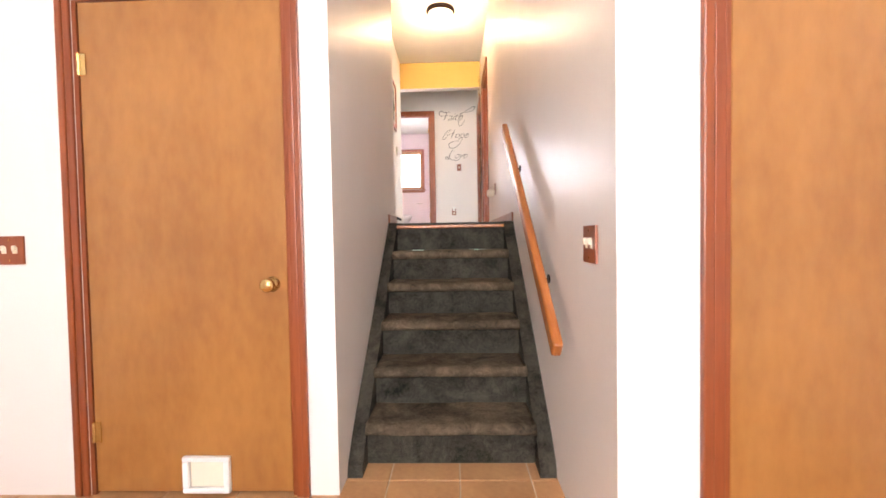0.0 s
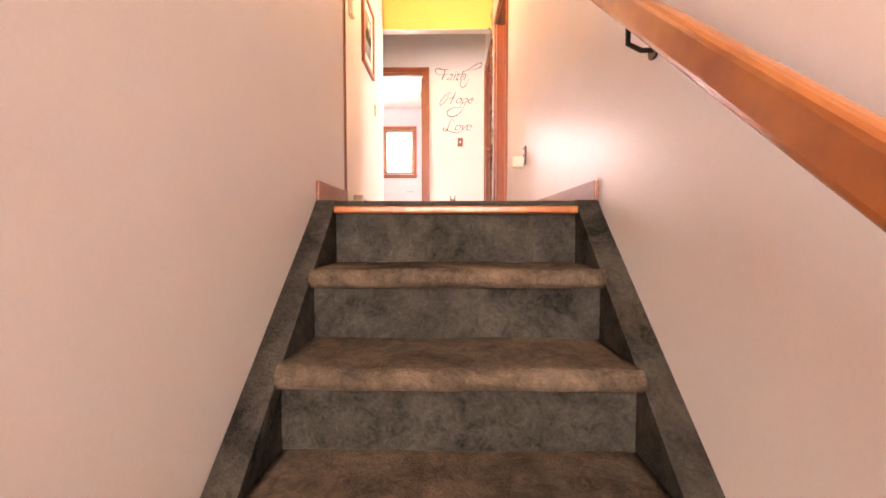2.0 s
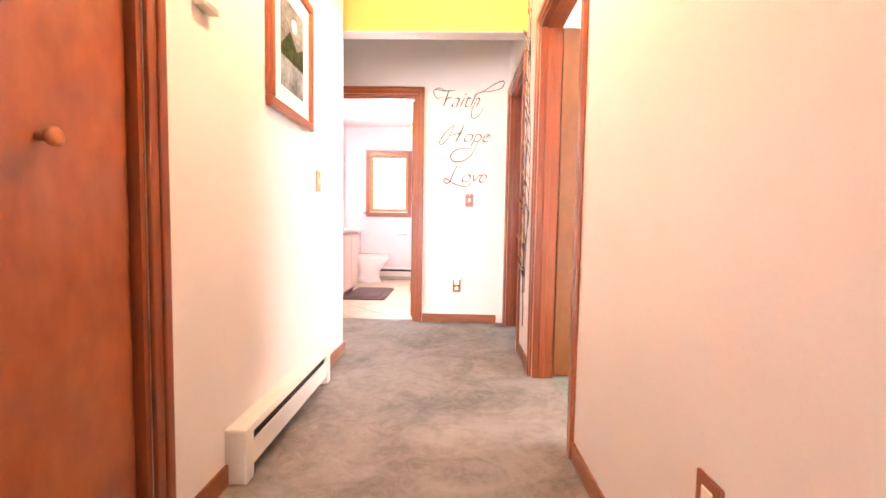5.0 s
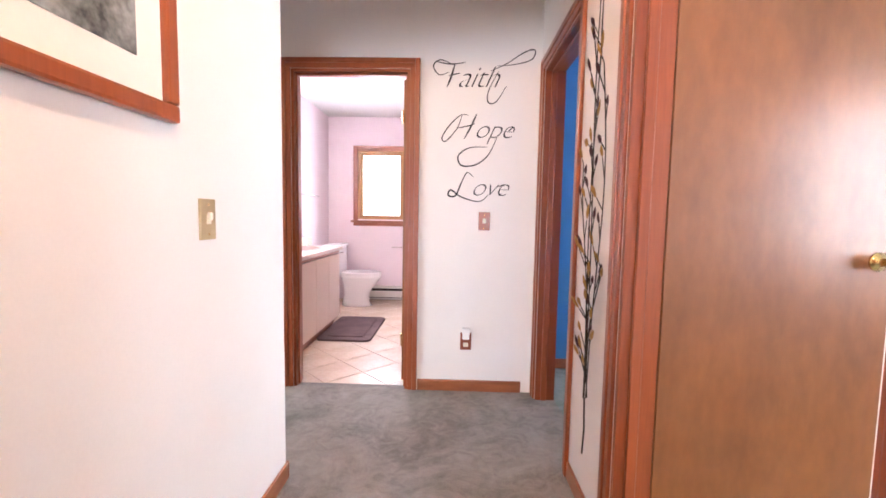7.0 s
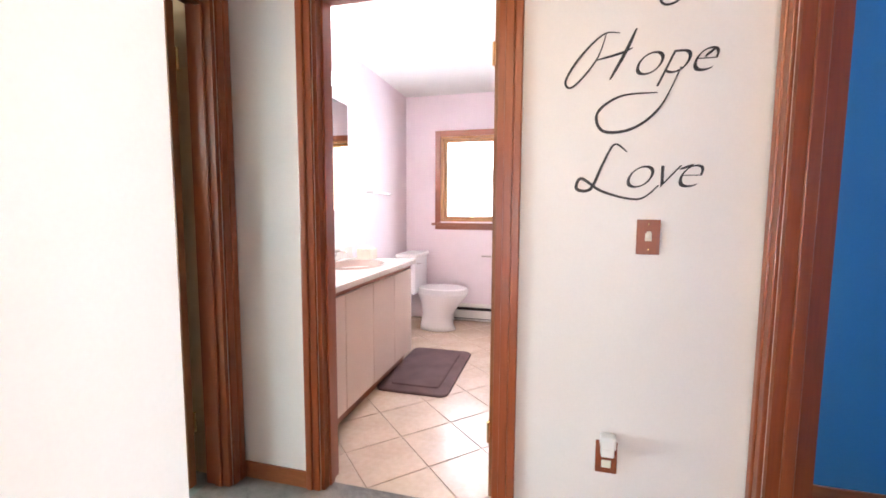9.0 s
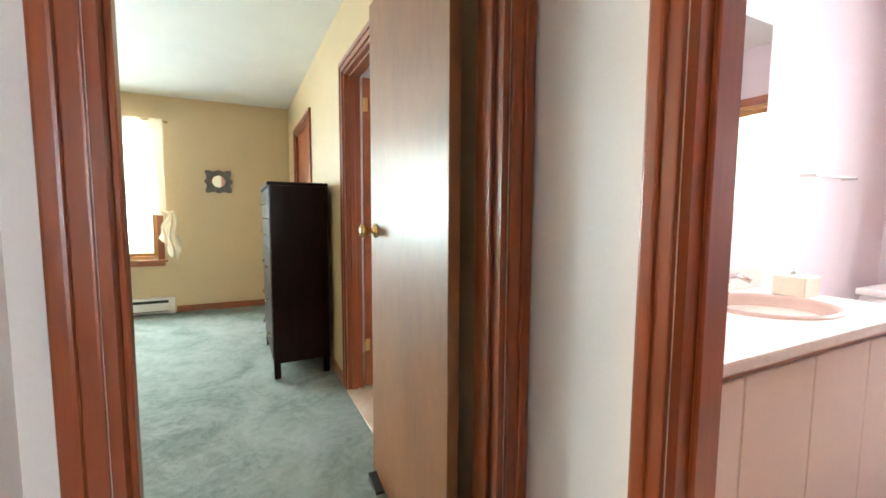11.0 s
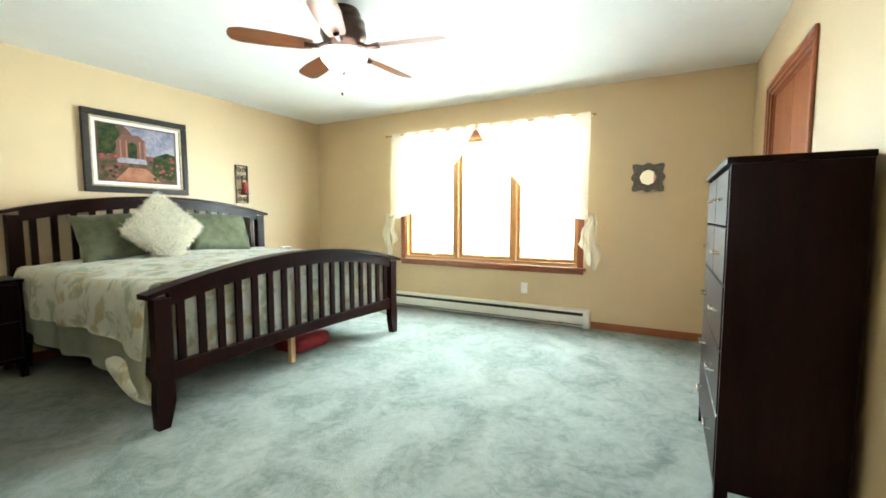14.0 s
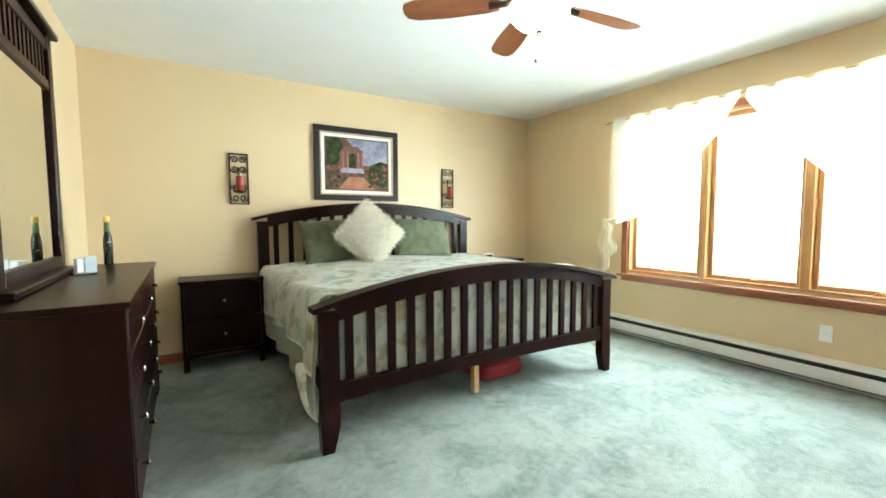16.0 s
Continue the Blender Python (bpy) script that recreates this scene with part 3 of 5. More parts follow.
# ---- stairs ----
st = thing("staircase", "six steps in worn brown-grey carpet, treads coloured as lit, risers as shaded", "stairs", kind="structure")
RISE, RUN = 0.19, 0.228
for k in range(1, 7):
    zt, yf = LOW + RISE * k, 4.13 - RUN * (6 - k)
    # risers and skirts carry the shade-darkened tone, treads the lit one
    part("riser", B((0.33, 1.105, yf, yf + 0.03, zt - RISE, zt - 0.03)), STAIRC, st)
    if k < 6:
        def nose(u, v, zt=zt, yf=yf):
            x = 0.33 + 0.775 * u
            w = 0.006 * math.sin(9 * u + 2 * k) + 0.004 * math.sin(23 * u)
            d = v * 0.34
            if d < 0.055:
                a = math.pi * (d / 0.055) * 0.9
                return (x, yf - 0.012 - 0.026 * math.sin(a) + w * 0.6, zt - 0.052 + 0.052 * (1 - math.cos(a)) / 1.95)
            return (x, yf - 0.02 + (d - 0.055), zt + w * 0.4)
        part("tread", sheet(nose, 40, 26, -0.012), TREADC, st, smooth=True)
    else:
        part("landing_nosing", B((0.33, 1.105, 4.10, 4.155, -0.034, -0.010), r=0.008, seg=3), RAILW, st, "orange wood landing strip")
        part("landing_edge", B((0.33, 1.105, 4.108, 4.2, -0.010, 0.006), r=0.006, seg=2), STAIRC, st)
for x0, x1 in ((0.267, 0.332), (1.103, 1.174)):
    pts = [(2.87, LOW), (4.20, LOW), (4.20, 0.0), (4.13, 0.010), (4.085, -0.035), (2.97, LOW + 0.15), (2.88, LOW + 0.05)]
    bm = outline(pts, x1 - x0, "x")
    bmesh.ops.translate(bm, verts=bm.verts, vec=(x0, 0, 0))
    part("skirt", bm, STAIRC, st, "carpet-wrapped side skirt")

# handrail on brackets
hr = thing("handrail", "orange-brown varnished wooden handrail on brackets", "handrail", (1.112, 2.585, -0.51))
L = math.hypot(1.486, 1.172)
rail = part("rail", B((-0.019, 0.019, 0, L, -0.036, 0.036), r=0.014, seg=3), RAILW, hr, smooth=False)
rail.rotation_euler = (math.atan2(1.172, 1.486), 0, 0)
for f in (0.27, 0.80):
    y, z = 1.486 * f, 1.172 * f
    part("bracket", tube([(0, y, z - 0.05), (0.0, y, z - 0.085), (0.03, y, z - 0.10), (0.062, y, z - 0.10)], 0.006), IRON, hr, "small dark metal bracket", True)
    part("bracket_plate", lathe([(0.022, 0.056), (0.020, 0.063)], 14, "x", (0, y, z - 0.10)), IRON, hr)


# ---- switches and outlets ----
def plate(name, at, rz, label, w=0.072, h=0.116, kind="switch", material=TRIM, inset=PLASTIC):
    """A cover plate at the wall, facing local -y."""
    t = thing(name, label, "outlet" if kind == "outlet" else "light switch", at, rz)
    part("plate", B((-w / 2, w / 2, -0.008, 0, -h / 2, h / 2), r=0.003, seg=2), material, t)
    n = 2 if w > 0.1 else 1
    for i in range(n):
        x = (i - (n - 1) / 2) * 0.046
        if kind == "switch":
            part("toggle", B((x - 0.006, x + 0.006, -0.020, -0.006, -0.002, 0.020), r=0.003), inset, t)
            part("toggle_slot", B((x - 0.010, x + 0.010, -0.0095, -0.007, -0.013, 0.013)), inset, t)
        else:
            for z in (-0.024, 0.024):
                part("socket", B((x - 0.016, x + 0.016, -0.0105, -0.007, z - 0.014, z + 0.014), r=0.002), inset, t)
    for z in ((-0.042, 0.042) if kind == "switch" else (0,)):
        part("screw", lathe([(0.003, -0.0075), (0.003, -0.0095)], 8, "y", (0, 0, z)), BRASS, t)
    return t


plate("light_switch", (1.175, 2.40, -0.125), -90, "dark wood double switch plate with ivory toggles", w=0.118)
plate("light_switch", (-1.063, 2.75, -0.12), 0, "dark wood double switch plate with ivory toggles", w=0.118)
plate("light_switch", (0.838, 8.51, 1.115), 0, "wood switch plate under the script lettering")
plate("light_switch", (-0.055, 7.01, 1.12), 90, "beige metal single switch plate", material=BEIGE)
plate("wall_outlet", (0.737, 8.51, 0.335), 0, "wood outlet plate with a night light plugged in", kind="outlet")
t = thing("night_light", "small white plug-in night light", "night light", (0.737, 8.51, 0.375))
part("body", B((-0.022, 0.022, -0.045, -0.012, -0.022, 0.012), r=0.006, seg=2), WHITEP, t)
part("shade", B((-0.026, 0.026, -0.055, -0.012, 0.012, 0.055), r=0.008, seg=2), WHITEP, t, "frosted white shade")
plate("wall_outlet", (1.175, 5.45, 0.385), -90, "dark wood outlet plate low on the wall", kind="outlet")
t = thing("air_freshener", "ivory plug-in air freshener at an outlet", "air freshener", (1.175, 5.45, 0.35), -90)
part("body", B((-0.034, 0.034, -0.085, -0.012, -0.04, 0.03), r=0.016, seg=3), PLASTIC, t)
plate("wall_outlet", (-5.60, 6.49, 0.365), 90, "white outlet plate below the window", kind="outlet", material=WHITEP, inset=WHITEP)
t = thing("thermostat", "ivory box thermostat on the hall wall", "thermostat", (-0.055, 5.96, 1.565), 90)
part("body", B((-0.04, 0.04, -0.035, 0, -0.055, 0.055), r=0.006, seg=2), PLASTIC, t)
part("dial", B((-0.028, 0.028, -0.039, -0.034, -0.045, -0.03)), WHITEP, t)


def heater(name, at, rz, length, label, h=0.19):
    """Baseboard heater, local: along x from 0, facing -y."""
    t = thing(name, label, "baseboard heater", at, rz)
    part("back_plate", B((0.0, length, -0.012, 0, 0.0, h)), HEAT, t)
    part("cover", B((0.02, length - 0.02, -0.068, -0.060, 0.040, h - 0.062), r=0.003), HEAT, t)
    part("hood", outline([(0, h), (-0.062, h - 0.008), (-0.070, h - 0.028), (-0.062, h - 0.028), (-0.056, h - 0.014), (0, h - 0.010)], length - 0.04, "x"), HEAT, t).location.x = 0.02
    # A near-black box stands in for the shade under the hood.
    part("slot", B((0.02, length - 0.02, -0.055, -0.013, h - 0.075, h - 0.014)), DARK, t)
    part("fins", B((0.05, length - 0.05, -0.055, -0.014, 0.03, 0.10)), DARK, t)
    for x in (0, length - 0.06):
        part("end_cap", B((x, x + 0.06, -0.073, 0.0, 0.0, h + 0.002), r=0.008, seg=2), HEAT, t)
    return t


heater("hall_heater", (-0.055, 6.05, 0.002), 90, 0.96, "ivory baseboard heater on the hall wall")
heater("bedroom_heater", (-5.60, 3.55, 0.002), 90, 3.64, "white baseboard heater below the wide window")
heater("bathroom_heater", (-0.55, 11.45, 0.0), 0, 1.5, "white baseboard heater in the bathroom")


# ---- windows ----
# Emissive sheets stand in for the overexposed garden and sky; the glow is added.
GLOW = bpy.data.materials.new("glowing_garden_backdrop")
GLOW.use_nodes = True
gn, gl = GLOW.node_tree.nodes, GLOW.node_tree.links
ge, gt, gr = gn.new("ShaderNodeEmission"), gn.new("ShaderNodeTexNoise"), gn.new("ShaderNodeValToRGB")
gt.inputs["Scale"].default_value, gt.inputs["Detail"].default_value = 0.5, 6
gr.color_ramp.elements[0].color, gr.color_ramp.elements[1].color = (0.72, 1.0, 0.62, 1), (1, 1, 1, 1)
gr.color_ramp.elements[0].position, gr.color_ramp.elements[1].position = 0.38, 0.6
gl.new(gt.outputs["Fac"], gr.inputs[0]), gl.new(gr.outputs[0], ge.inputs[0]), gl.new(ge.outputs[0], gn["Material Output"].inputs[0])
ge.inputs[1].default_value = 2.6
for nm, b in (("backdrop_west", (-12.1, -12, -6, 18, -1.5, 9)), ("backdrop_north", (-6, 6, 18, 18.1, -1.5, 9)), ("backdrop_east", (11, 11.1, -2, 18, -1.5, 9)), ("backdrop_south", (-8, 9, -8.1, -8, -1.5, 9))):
    built(nm, B(b), GLOW, "glowing backdrop sheet for the overexposed trees and sky outside", "backdrop")


def window(name, at, rz, w, h, mullions, label, sill=0.05):
    """Local: opening x 0..w, z 0..h, seen from -y."""
    t = thing(name, label, "window", at, rz, kind="structure")
    c = 0.062
    part("side_casing", B((-c, 0, -0.018, 0, -0.02, h + c), r=0.004, seg=2), TRIM, t)
    part("side_casing", B((w, w + c, -0.018, 0, -0.02, h + c), r=0.004, seg=2), TRIM, t)
    part("head_casing", B((0, w, -0.018, 0, h, h + c), r=0.004, seg=2), TRIMH, t)
    part("window_sill", B((-c - 0.03, w + c + 0.03, -sill, 0.0, -0.045, -0.018), r=0.006, seg=2), TRIMH, t)
    part("apron", B((-c, w + c, -0.014, 0.0, -0.09, -0.045), r=0.004), TRIMH, t)
    for x0, x1, z0, z1 in ((0, 0.02, 0, h), (w - 0.02, w, 0, h), (0.02, w - 0.02, 0, 0.02), (0.02, w - 0.02, h - 0.02, h)):
        part("window_frame", B((x0, x1, 0.0, 0.11, z0, z1)), PINE, t)
    xs = [0.02, *mullions, w - 0.02]
    for m in mullions:
        part("mullion", B((m - 0.03, m + 0.03, 0.005, 0.11, 0.02, h - 0.02), r=0.004), PINE, t)
    for i, (a, b) in enumerate(zip(xs, xs[1:])):
        a, b = a + (0.03 if i else 0), b - (0.03 if i < len(xs) - 2 else 0)
        s = part("sash", B((a, a + 0.035, 0.06, 0.09, 0.02, h - 0.02), (b - 0.035, b, 0.06, 0.09, 0.02, h - 0.02), (a + 0.035, b - 0.035, 0.06, 0.09, 0.02, 0.055), (a + 0.035, b - 0.035, 0.06, 0.09, h - 0.055, h - 0.02), r=0.003), PINE, t)
        p = part("pane", B((a + 0.03, b - 0.03, 0.073, 0.078, 0.05, h - 0.05)), GLASS, s)
        p.visible_shadow = False
        part("crank", tube([(0.5 * (a + b), 0.05, 0.03), (0.5 * (a + b) + 0.02, 0.025, 0.05), (0.5 * (a + b) + 0.06, 0.02, 0.045)], 0.005), BRASS, s)
    return t


window("bedroom_window", (-5.60, 4.93, 0.64), 90, 2.12, 1.43, (0.705, 1.42), "wide three-part window in stained wood")
window("bathroom_window", (-0.66, 11.45, 1.09), 0, 0.61, 0.91, (), "small wood-framed bathroom window")
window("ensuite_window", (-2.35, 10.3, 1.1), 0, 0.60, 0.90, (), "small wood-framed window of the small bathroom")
# The blue room's window is an addition out of view, there for daylight.
window("blue_room_window", (4.18, 9.6, 0.8), -90, 1.4, 1.3, (0.7,), "unseen wood-framed window added to daylight the blue room")
window("side_room_window", (3.60, 6.6, 0.8), -90, 1.2, 1.3, (0.6,), "wood-framed window of the side room")

# curtain rod and two sheer swags with ruffled tails
t = thing("curtain_rod", "thin brass curtain rod with finials", "curtain rod", (-5.52, 4.72, 2.15))
part("rod", tube([(0, 0, 0), (0, 2.45, 0.01)], 0.007), BRASS, t)
for y in (0.0, 2.45):
    part("finial", lathe([(0.006, 0), (0.014, 0.012), (0.016, 0.024), (0.006, 0.04)], 12, "y", (0, y if y else -0.03, 0)), BRASS, t, "", True)
for y in (0.06, 2.38):
    part("bracket", tube([(0, y, 0), (-0.075, y, -0.01)], 0.006), BRASS, t)


def swag(name, y_out, y_in):
    t = thing(name, "cream sheer swag curtain tied at the side", "curtain", (-5.52, 0, 0), group="sheer window curtains")

    def f(u, v):
        s = 0.5 * u + 0.5 * u ** 2
        y = y_out + (y_in - y_out) * u
        low = 1.12 + 0.98 * u ** 2.0
        z = 2.175 + (low - 2.175) * v
        y += (y_out - y) * 0.10 * v * (1 - u)
        return (0.012 + 0.022 * math.sin(34 * u + 3 * v * (1 - u)) * (0.5 + 0.5 * v) + 0.03 * v, y, z)
    part("swag", sheet(f, 90, 26), SHEER, t, "", True)
    d = 1 if y_in > y_out else -1

    def g(u, v):
        w = 0.07 + 0.15 * v
        return (0.035 + 0.03 * math.sin(16 * u + 4 * v), y_out + d * (-0.06 + w * (u - 0.3)) + 0.015 * math.sin(9 * v), 1.16 - v * (0.42 + 0.12 * math.sin(5 * u)) + 0.02 * math.sin(20 * u))
    part("tail", sheet(g, 24, 24), SHEER, t, "gathered ruffled tail", True)
    part("tie", tube([(0.02, y_out - d * 0.07, 1.17), (0.05, y_out, 1.155), (0.02, y_out + d * 0.06, 1.18)], 0.014), SHEER, t)


swag("sheer_curtain", 4.79, 5.93)
swag("sheer_curtain", 7.16, 5.97)


# ---- bed ----
bed = thing("bed", "espresso wood slatted bed with a floral bedspread", "bed", (-3.435, 3.5, 0))
XL, XR, FY = -1.08, 1.055, 1.97


def arch(x, half, z0, z1):
    return z0 + (z1 - z0) * (1 - (x / half) ** 2)


def curved_rail(x0, x1, z_low, z_high, y0, y1, n=28):
    """A bowed rail between two curves."""
    bm = N()
    rows = []
    for i in range(n + 1):
        x = x0 + (x1 - x0) * i / n
        rows.append([bm.verts.new((x, y, z)) for y, z in ((y0, z_low(x)), (y1, z_low(x)), (y1, z_high(x)), (y0, z_high(x)))])
    for a, b in zip(rows, rows[1:]):
        for k in range(4):
            bm.faces.new((a[k], a[(k + 1) % 4], b[(k + 1) % 4], b[k]))
    bm.faces.new(rows[0][::-1]), bm.faces.new(rows[-1])
    return bm


def board(name, y, z_end, z_mid, low0, low1, n, flare):
    for x in (XL, XR):
        s = -1 if x < 0 else 1
        pts = [(x - 0.045, 0.30), (x - 0.045, z_end), (x + 0.045, z_end), (x + 0.045, 0.30)]
        foot = [(x + 0.045, 0.14), (x + 0.038, 0.0), (x - 0.038, 0.0), (x - 0.045, 0.14)]
        if flare:
            foot = [(x + 0.045 + (0.0 if s < 0 else 0.01), 0.14), (x + 0.03 + s * 0.02, 0.0), (x - 0.03 + s * 0.02, 0.0), (x - 0.045 + (-0.01 if s < 0 else 0), 0.14)]
        bm = outline(pts + foot, 0.06)
        bmesh.ops.translate(bm, verts=bm.verts, vec=(0, y - 0.03, 0))
        part(name + "_leg", bm, ESP, bed)
    cap = part(name + "_cap", curved_rail(XL - 0.085, XR + 0.085, lambda x: arch(x, 1.16, z_end, z_mid), lambda x: arch(x, 1.16, z_end, z_mid) + 0.026, y - 0.05, y + 0.05), ESP, bed)
    part(name + "_top_rail", curved_rail(XL + 0.04, XR - 0.04, lambda x: arch(x, 1.16, z_end, z_mid) - 0.085, lambda x: arch(x, 1.16, z_end, z_mid), y - 0.018, y + 0.018), ESP, bed)
    part(name + "_bottom_rail", curved_rail(XL + 0.04, XR - 0.04, lambda x: low0 + 0.03 * (1 - (x / 1.1) ** 2), lambda x: low1, y - 0.018, y + 0.018), ESP, bed)
    for i in range(n):
        x = XL + 0.045 + (XR - XL - 0.09) * (i + 0.5) / n
        w = 0.021
        part(name + "_slat", B((x - w, x + w, y - 0.011, y + 0.011, low1 - 0.01, arch(x, 1.16, z_end, z_mid) - 0.08)), ESP, bed)


board("footboard", FY, 0.715, 0.875, 0.245, 0.35, 17, True)
board("headboard", 0.05, 1.165, 1.315, 0.45, 0.62, 16, False)
for x in (XL, XR):
    part("side_rail", B((x - 0.015, x + 0.015, 0.08, FY - 0.02, 0.22, 0.36), r=0.004), ESP, bed)
part("center_leg", B((-0.02, 0.02, 1.75, 1.79, 0, 0.25)), LIGHTW, bed, "raw pine support leg")
part("box_spring", B((XL + 0.03, XR - 0.03, 0.09, FY - 0.05, 0.24, 0.46), r=0.03, seg=2), MATB, bed)
part("mattress", B((XL + 0.02, XR - 0.02, 0.09, FY - 0.05, 0.465, 0.755), r=0.06, seg=3), MATB, bed)


def spread(u, v, half=1.105, drop=0.25, slope=0.10):
    """Across the bed (u) and along it (v): top, then the hanging sides."""
    w = (u - 0.5) * 2.0
    hang = drop + slope * v + 0.03 * math.sin(7 * v)
    a = w * (half + hang)
    y = 0.16 + v * (FY - 0.21)
    wob = 0.008 * math.sin(5 * a + 9 * v) + 0.007 * math.sin(13 * v + 3 * a) + 0.01 * noise.noise((a * 5, v * 9, 1))
    if abs(a) <= half - 0.05:
        return (a, y, 0.785 + wob + 0.035 * (1 - (a / half) ** 2))
    e = abs(a) - (half - 0.05)
    s = 1 if a > 0 else -1
    fold = 0.022 * math.sin(26 * v + 2 * s) * min(1, e * 3)
    return (s * (half - 0.05 + 0.06 * (1 - math.exp(-e * 18)) + fold + 0.02 * e), y + 0.02 * math.sin(9 * e), 0.785 - max(0, e - 0.02) + wob * 0.5)


bs = thing("bedspread", "cream floral bedspread with sage and ochre sprigs, hanging over", "bedspread", (-3.435, 3.5, 0))
part("cover", sheet(spread, 90, 70, 0.014), FLORAL, bs, "", True)
part("under_blanket", sheet(lambda u, v: Vector(spread(u, v, 1.085, 0.40, 0.16)) - Vector((0, 0, 0.016)), 90, 70, 0.010), mat("pale_sage_blanket", (0.50, 0.53, 0.42), 0.95, var=0.08, scale=9, fine=150, bump=0.5, dist=0.01, spec=0.1), bs, "plain pale sage blanket hanging below", True)
part("end_drop", sheet(lambda u, v: (-1.02 + 2.04 * u, FY - 0.045 + 0.004 * math.sin(30 * u), 0.79 - 0.46 * v), 40, 12, 0.012), FLORAL, bs, "", True)
bm = tube([(1.06, 1.45 + 0.09 * i, 0.30 - 0.028 * i + 0.008 * math.sin(i)) for i in range(6)], [0.05, 0.07, 0.08, 0.085, 0.08, 0.05], 14)
part("loose_corner", bm, FLORAL, bs, "rolled loose corner", True)


def pillow(name, at, w, h, th, material, label, tilt, roll=0.0, rz=0, fur=0):
    """A stuffed cushion, thin at the seams, with its face to -y before turning."""
    bm = N()
    n = 22
    for side in (1, -1):
        g = []
        for i in range(n + 1):
            row = []
            for j in range(n + 1):
                u, v = 2 * i / n - 1, 2 * j / n - 1
                k = (max(0, 1 - u ** 4) * max(0, 1 - v ** 4)) ** 0.45
                pinch = 1 - 0.07 * (1 - abs(v) ** 3) * abs(u) ** 4
                pv = 1 - 0.07 * (1 - abs(u) ** 3) * abs(v) ** 4
                bump = noise.noise((u * 3 + 7 * side, v * 3, 2)) * 0.012 * k
                row.append(bm.verts.new((u * w / 2 * pinch, side * (th / 2 * k + bump), v * h / 2 * pv)))
            g.append(row)
        for i in range(n):
            for j in range(n):
                q = (g[i][j], g[i + 1][j], g[i + 1][j + 1], g[i][j + 1])
                bm.faces.new(q if side < 0 else q[::-1])
    bmesh.ops.remove_doubles(bm, verts=bm.verts, dist=0.0004)
    rnd = random.Random(5)
    if fur:
        fs = [f for f in bm.faces]
        for _ in range(fur):
            f = rnd.choice(fs)
            p = f.calc_center_median() + Vector((rnd.uniform(-.012, .012), 0, rnd.uniform(-.012, .012)))
            d = (f.normal + Vector((rnd.uniform(-.9, .9), rnd.uniform(-.3, .3), rnd.uniform(-1.2, .5)))).normalized()
            s = d.cross(Vector((rnd.random(), rnd.random(), rnd.random()))).normalized() * 0.0035
            ln = rnd.uniform(0.03, 0.06)
            a, b, c = bm.verts.new(p - s), bm.verts.new(p + s), bm.verts.new(p + d * ln)
            bm.faces.new((a, b, c))
    me = bpy.data.meshes.new(name)
    bm.to_mesh(me)
    bm.free()
    me.materials.append(material)
    for p in me.polygons:
        p.use_smooth = True
    ob = new(name, me)
    ob.matrix_world = Matrix.Translation(at) @ Matrix.Rotation(radians(rz), 4, "Z") @ Matrix.Rotation(radians(tilt), 4, "X") @ Matrix.Rotation(radians(roll), 4, "Y")
    return tagged(ob, label, "pillow", "pillows on the bed")


pillow("pillow", (-2.98, 3.78, 0.985), 0.66, 0.42, 0.20, GREENP, "sage green plush pillow against the headboard", 24, 3)
pillow("pillow", (-3.84, 3.78, 0.985), 0.66, 0.42, 0.20, GREENP, "sage green plush pillow against the headboard", 24, -3)
pillow("fur_pillow", (-3.21, 3.98, 1.045), 0.46, 0.46, 0.17, FUR, "shaggy cream fur pillow standing on one corner", 20, 45, fur=9000)
t = thing("storage_bag", "red fabric bag under the bed", "bag", (-3.75, 5.05, 0))
part("body", B((-0.2, 0.2, -0.15, 0.15, 0, 0.13), r=0.05, seg=3), REDB, t)


# ---- case furniture ----
def pull(parent, x, y, z, w=0.0):
    """A nickel pull on a face looking to -y: a knob, or a bar of width w."""
    if w:
        part("pull", tube([(x - w / 2, y, z), (x - w / 2, y - 0.022, z), (x + w / 2, y - 0.022, z), (x + w / 2, y, z)], 0.0055), STEEL, parent, "nickel bar pull")
    else:
        part("pull", lathe([(0.006, 0), (0.006, -0.014), (0.013, -0.020), (0.012, -0.028)], 14, "y", (x, y, z)), STEEL, parent, "round nickel knob", True)


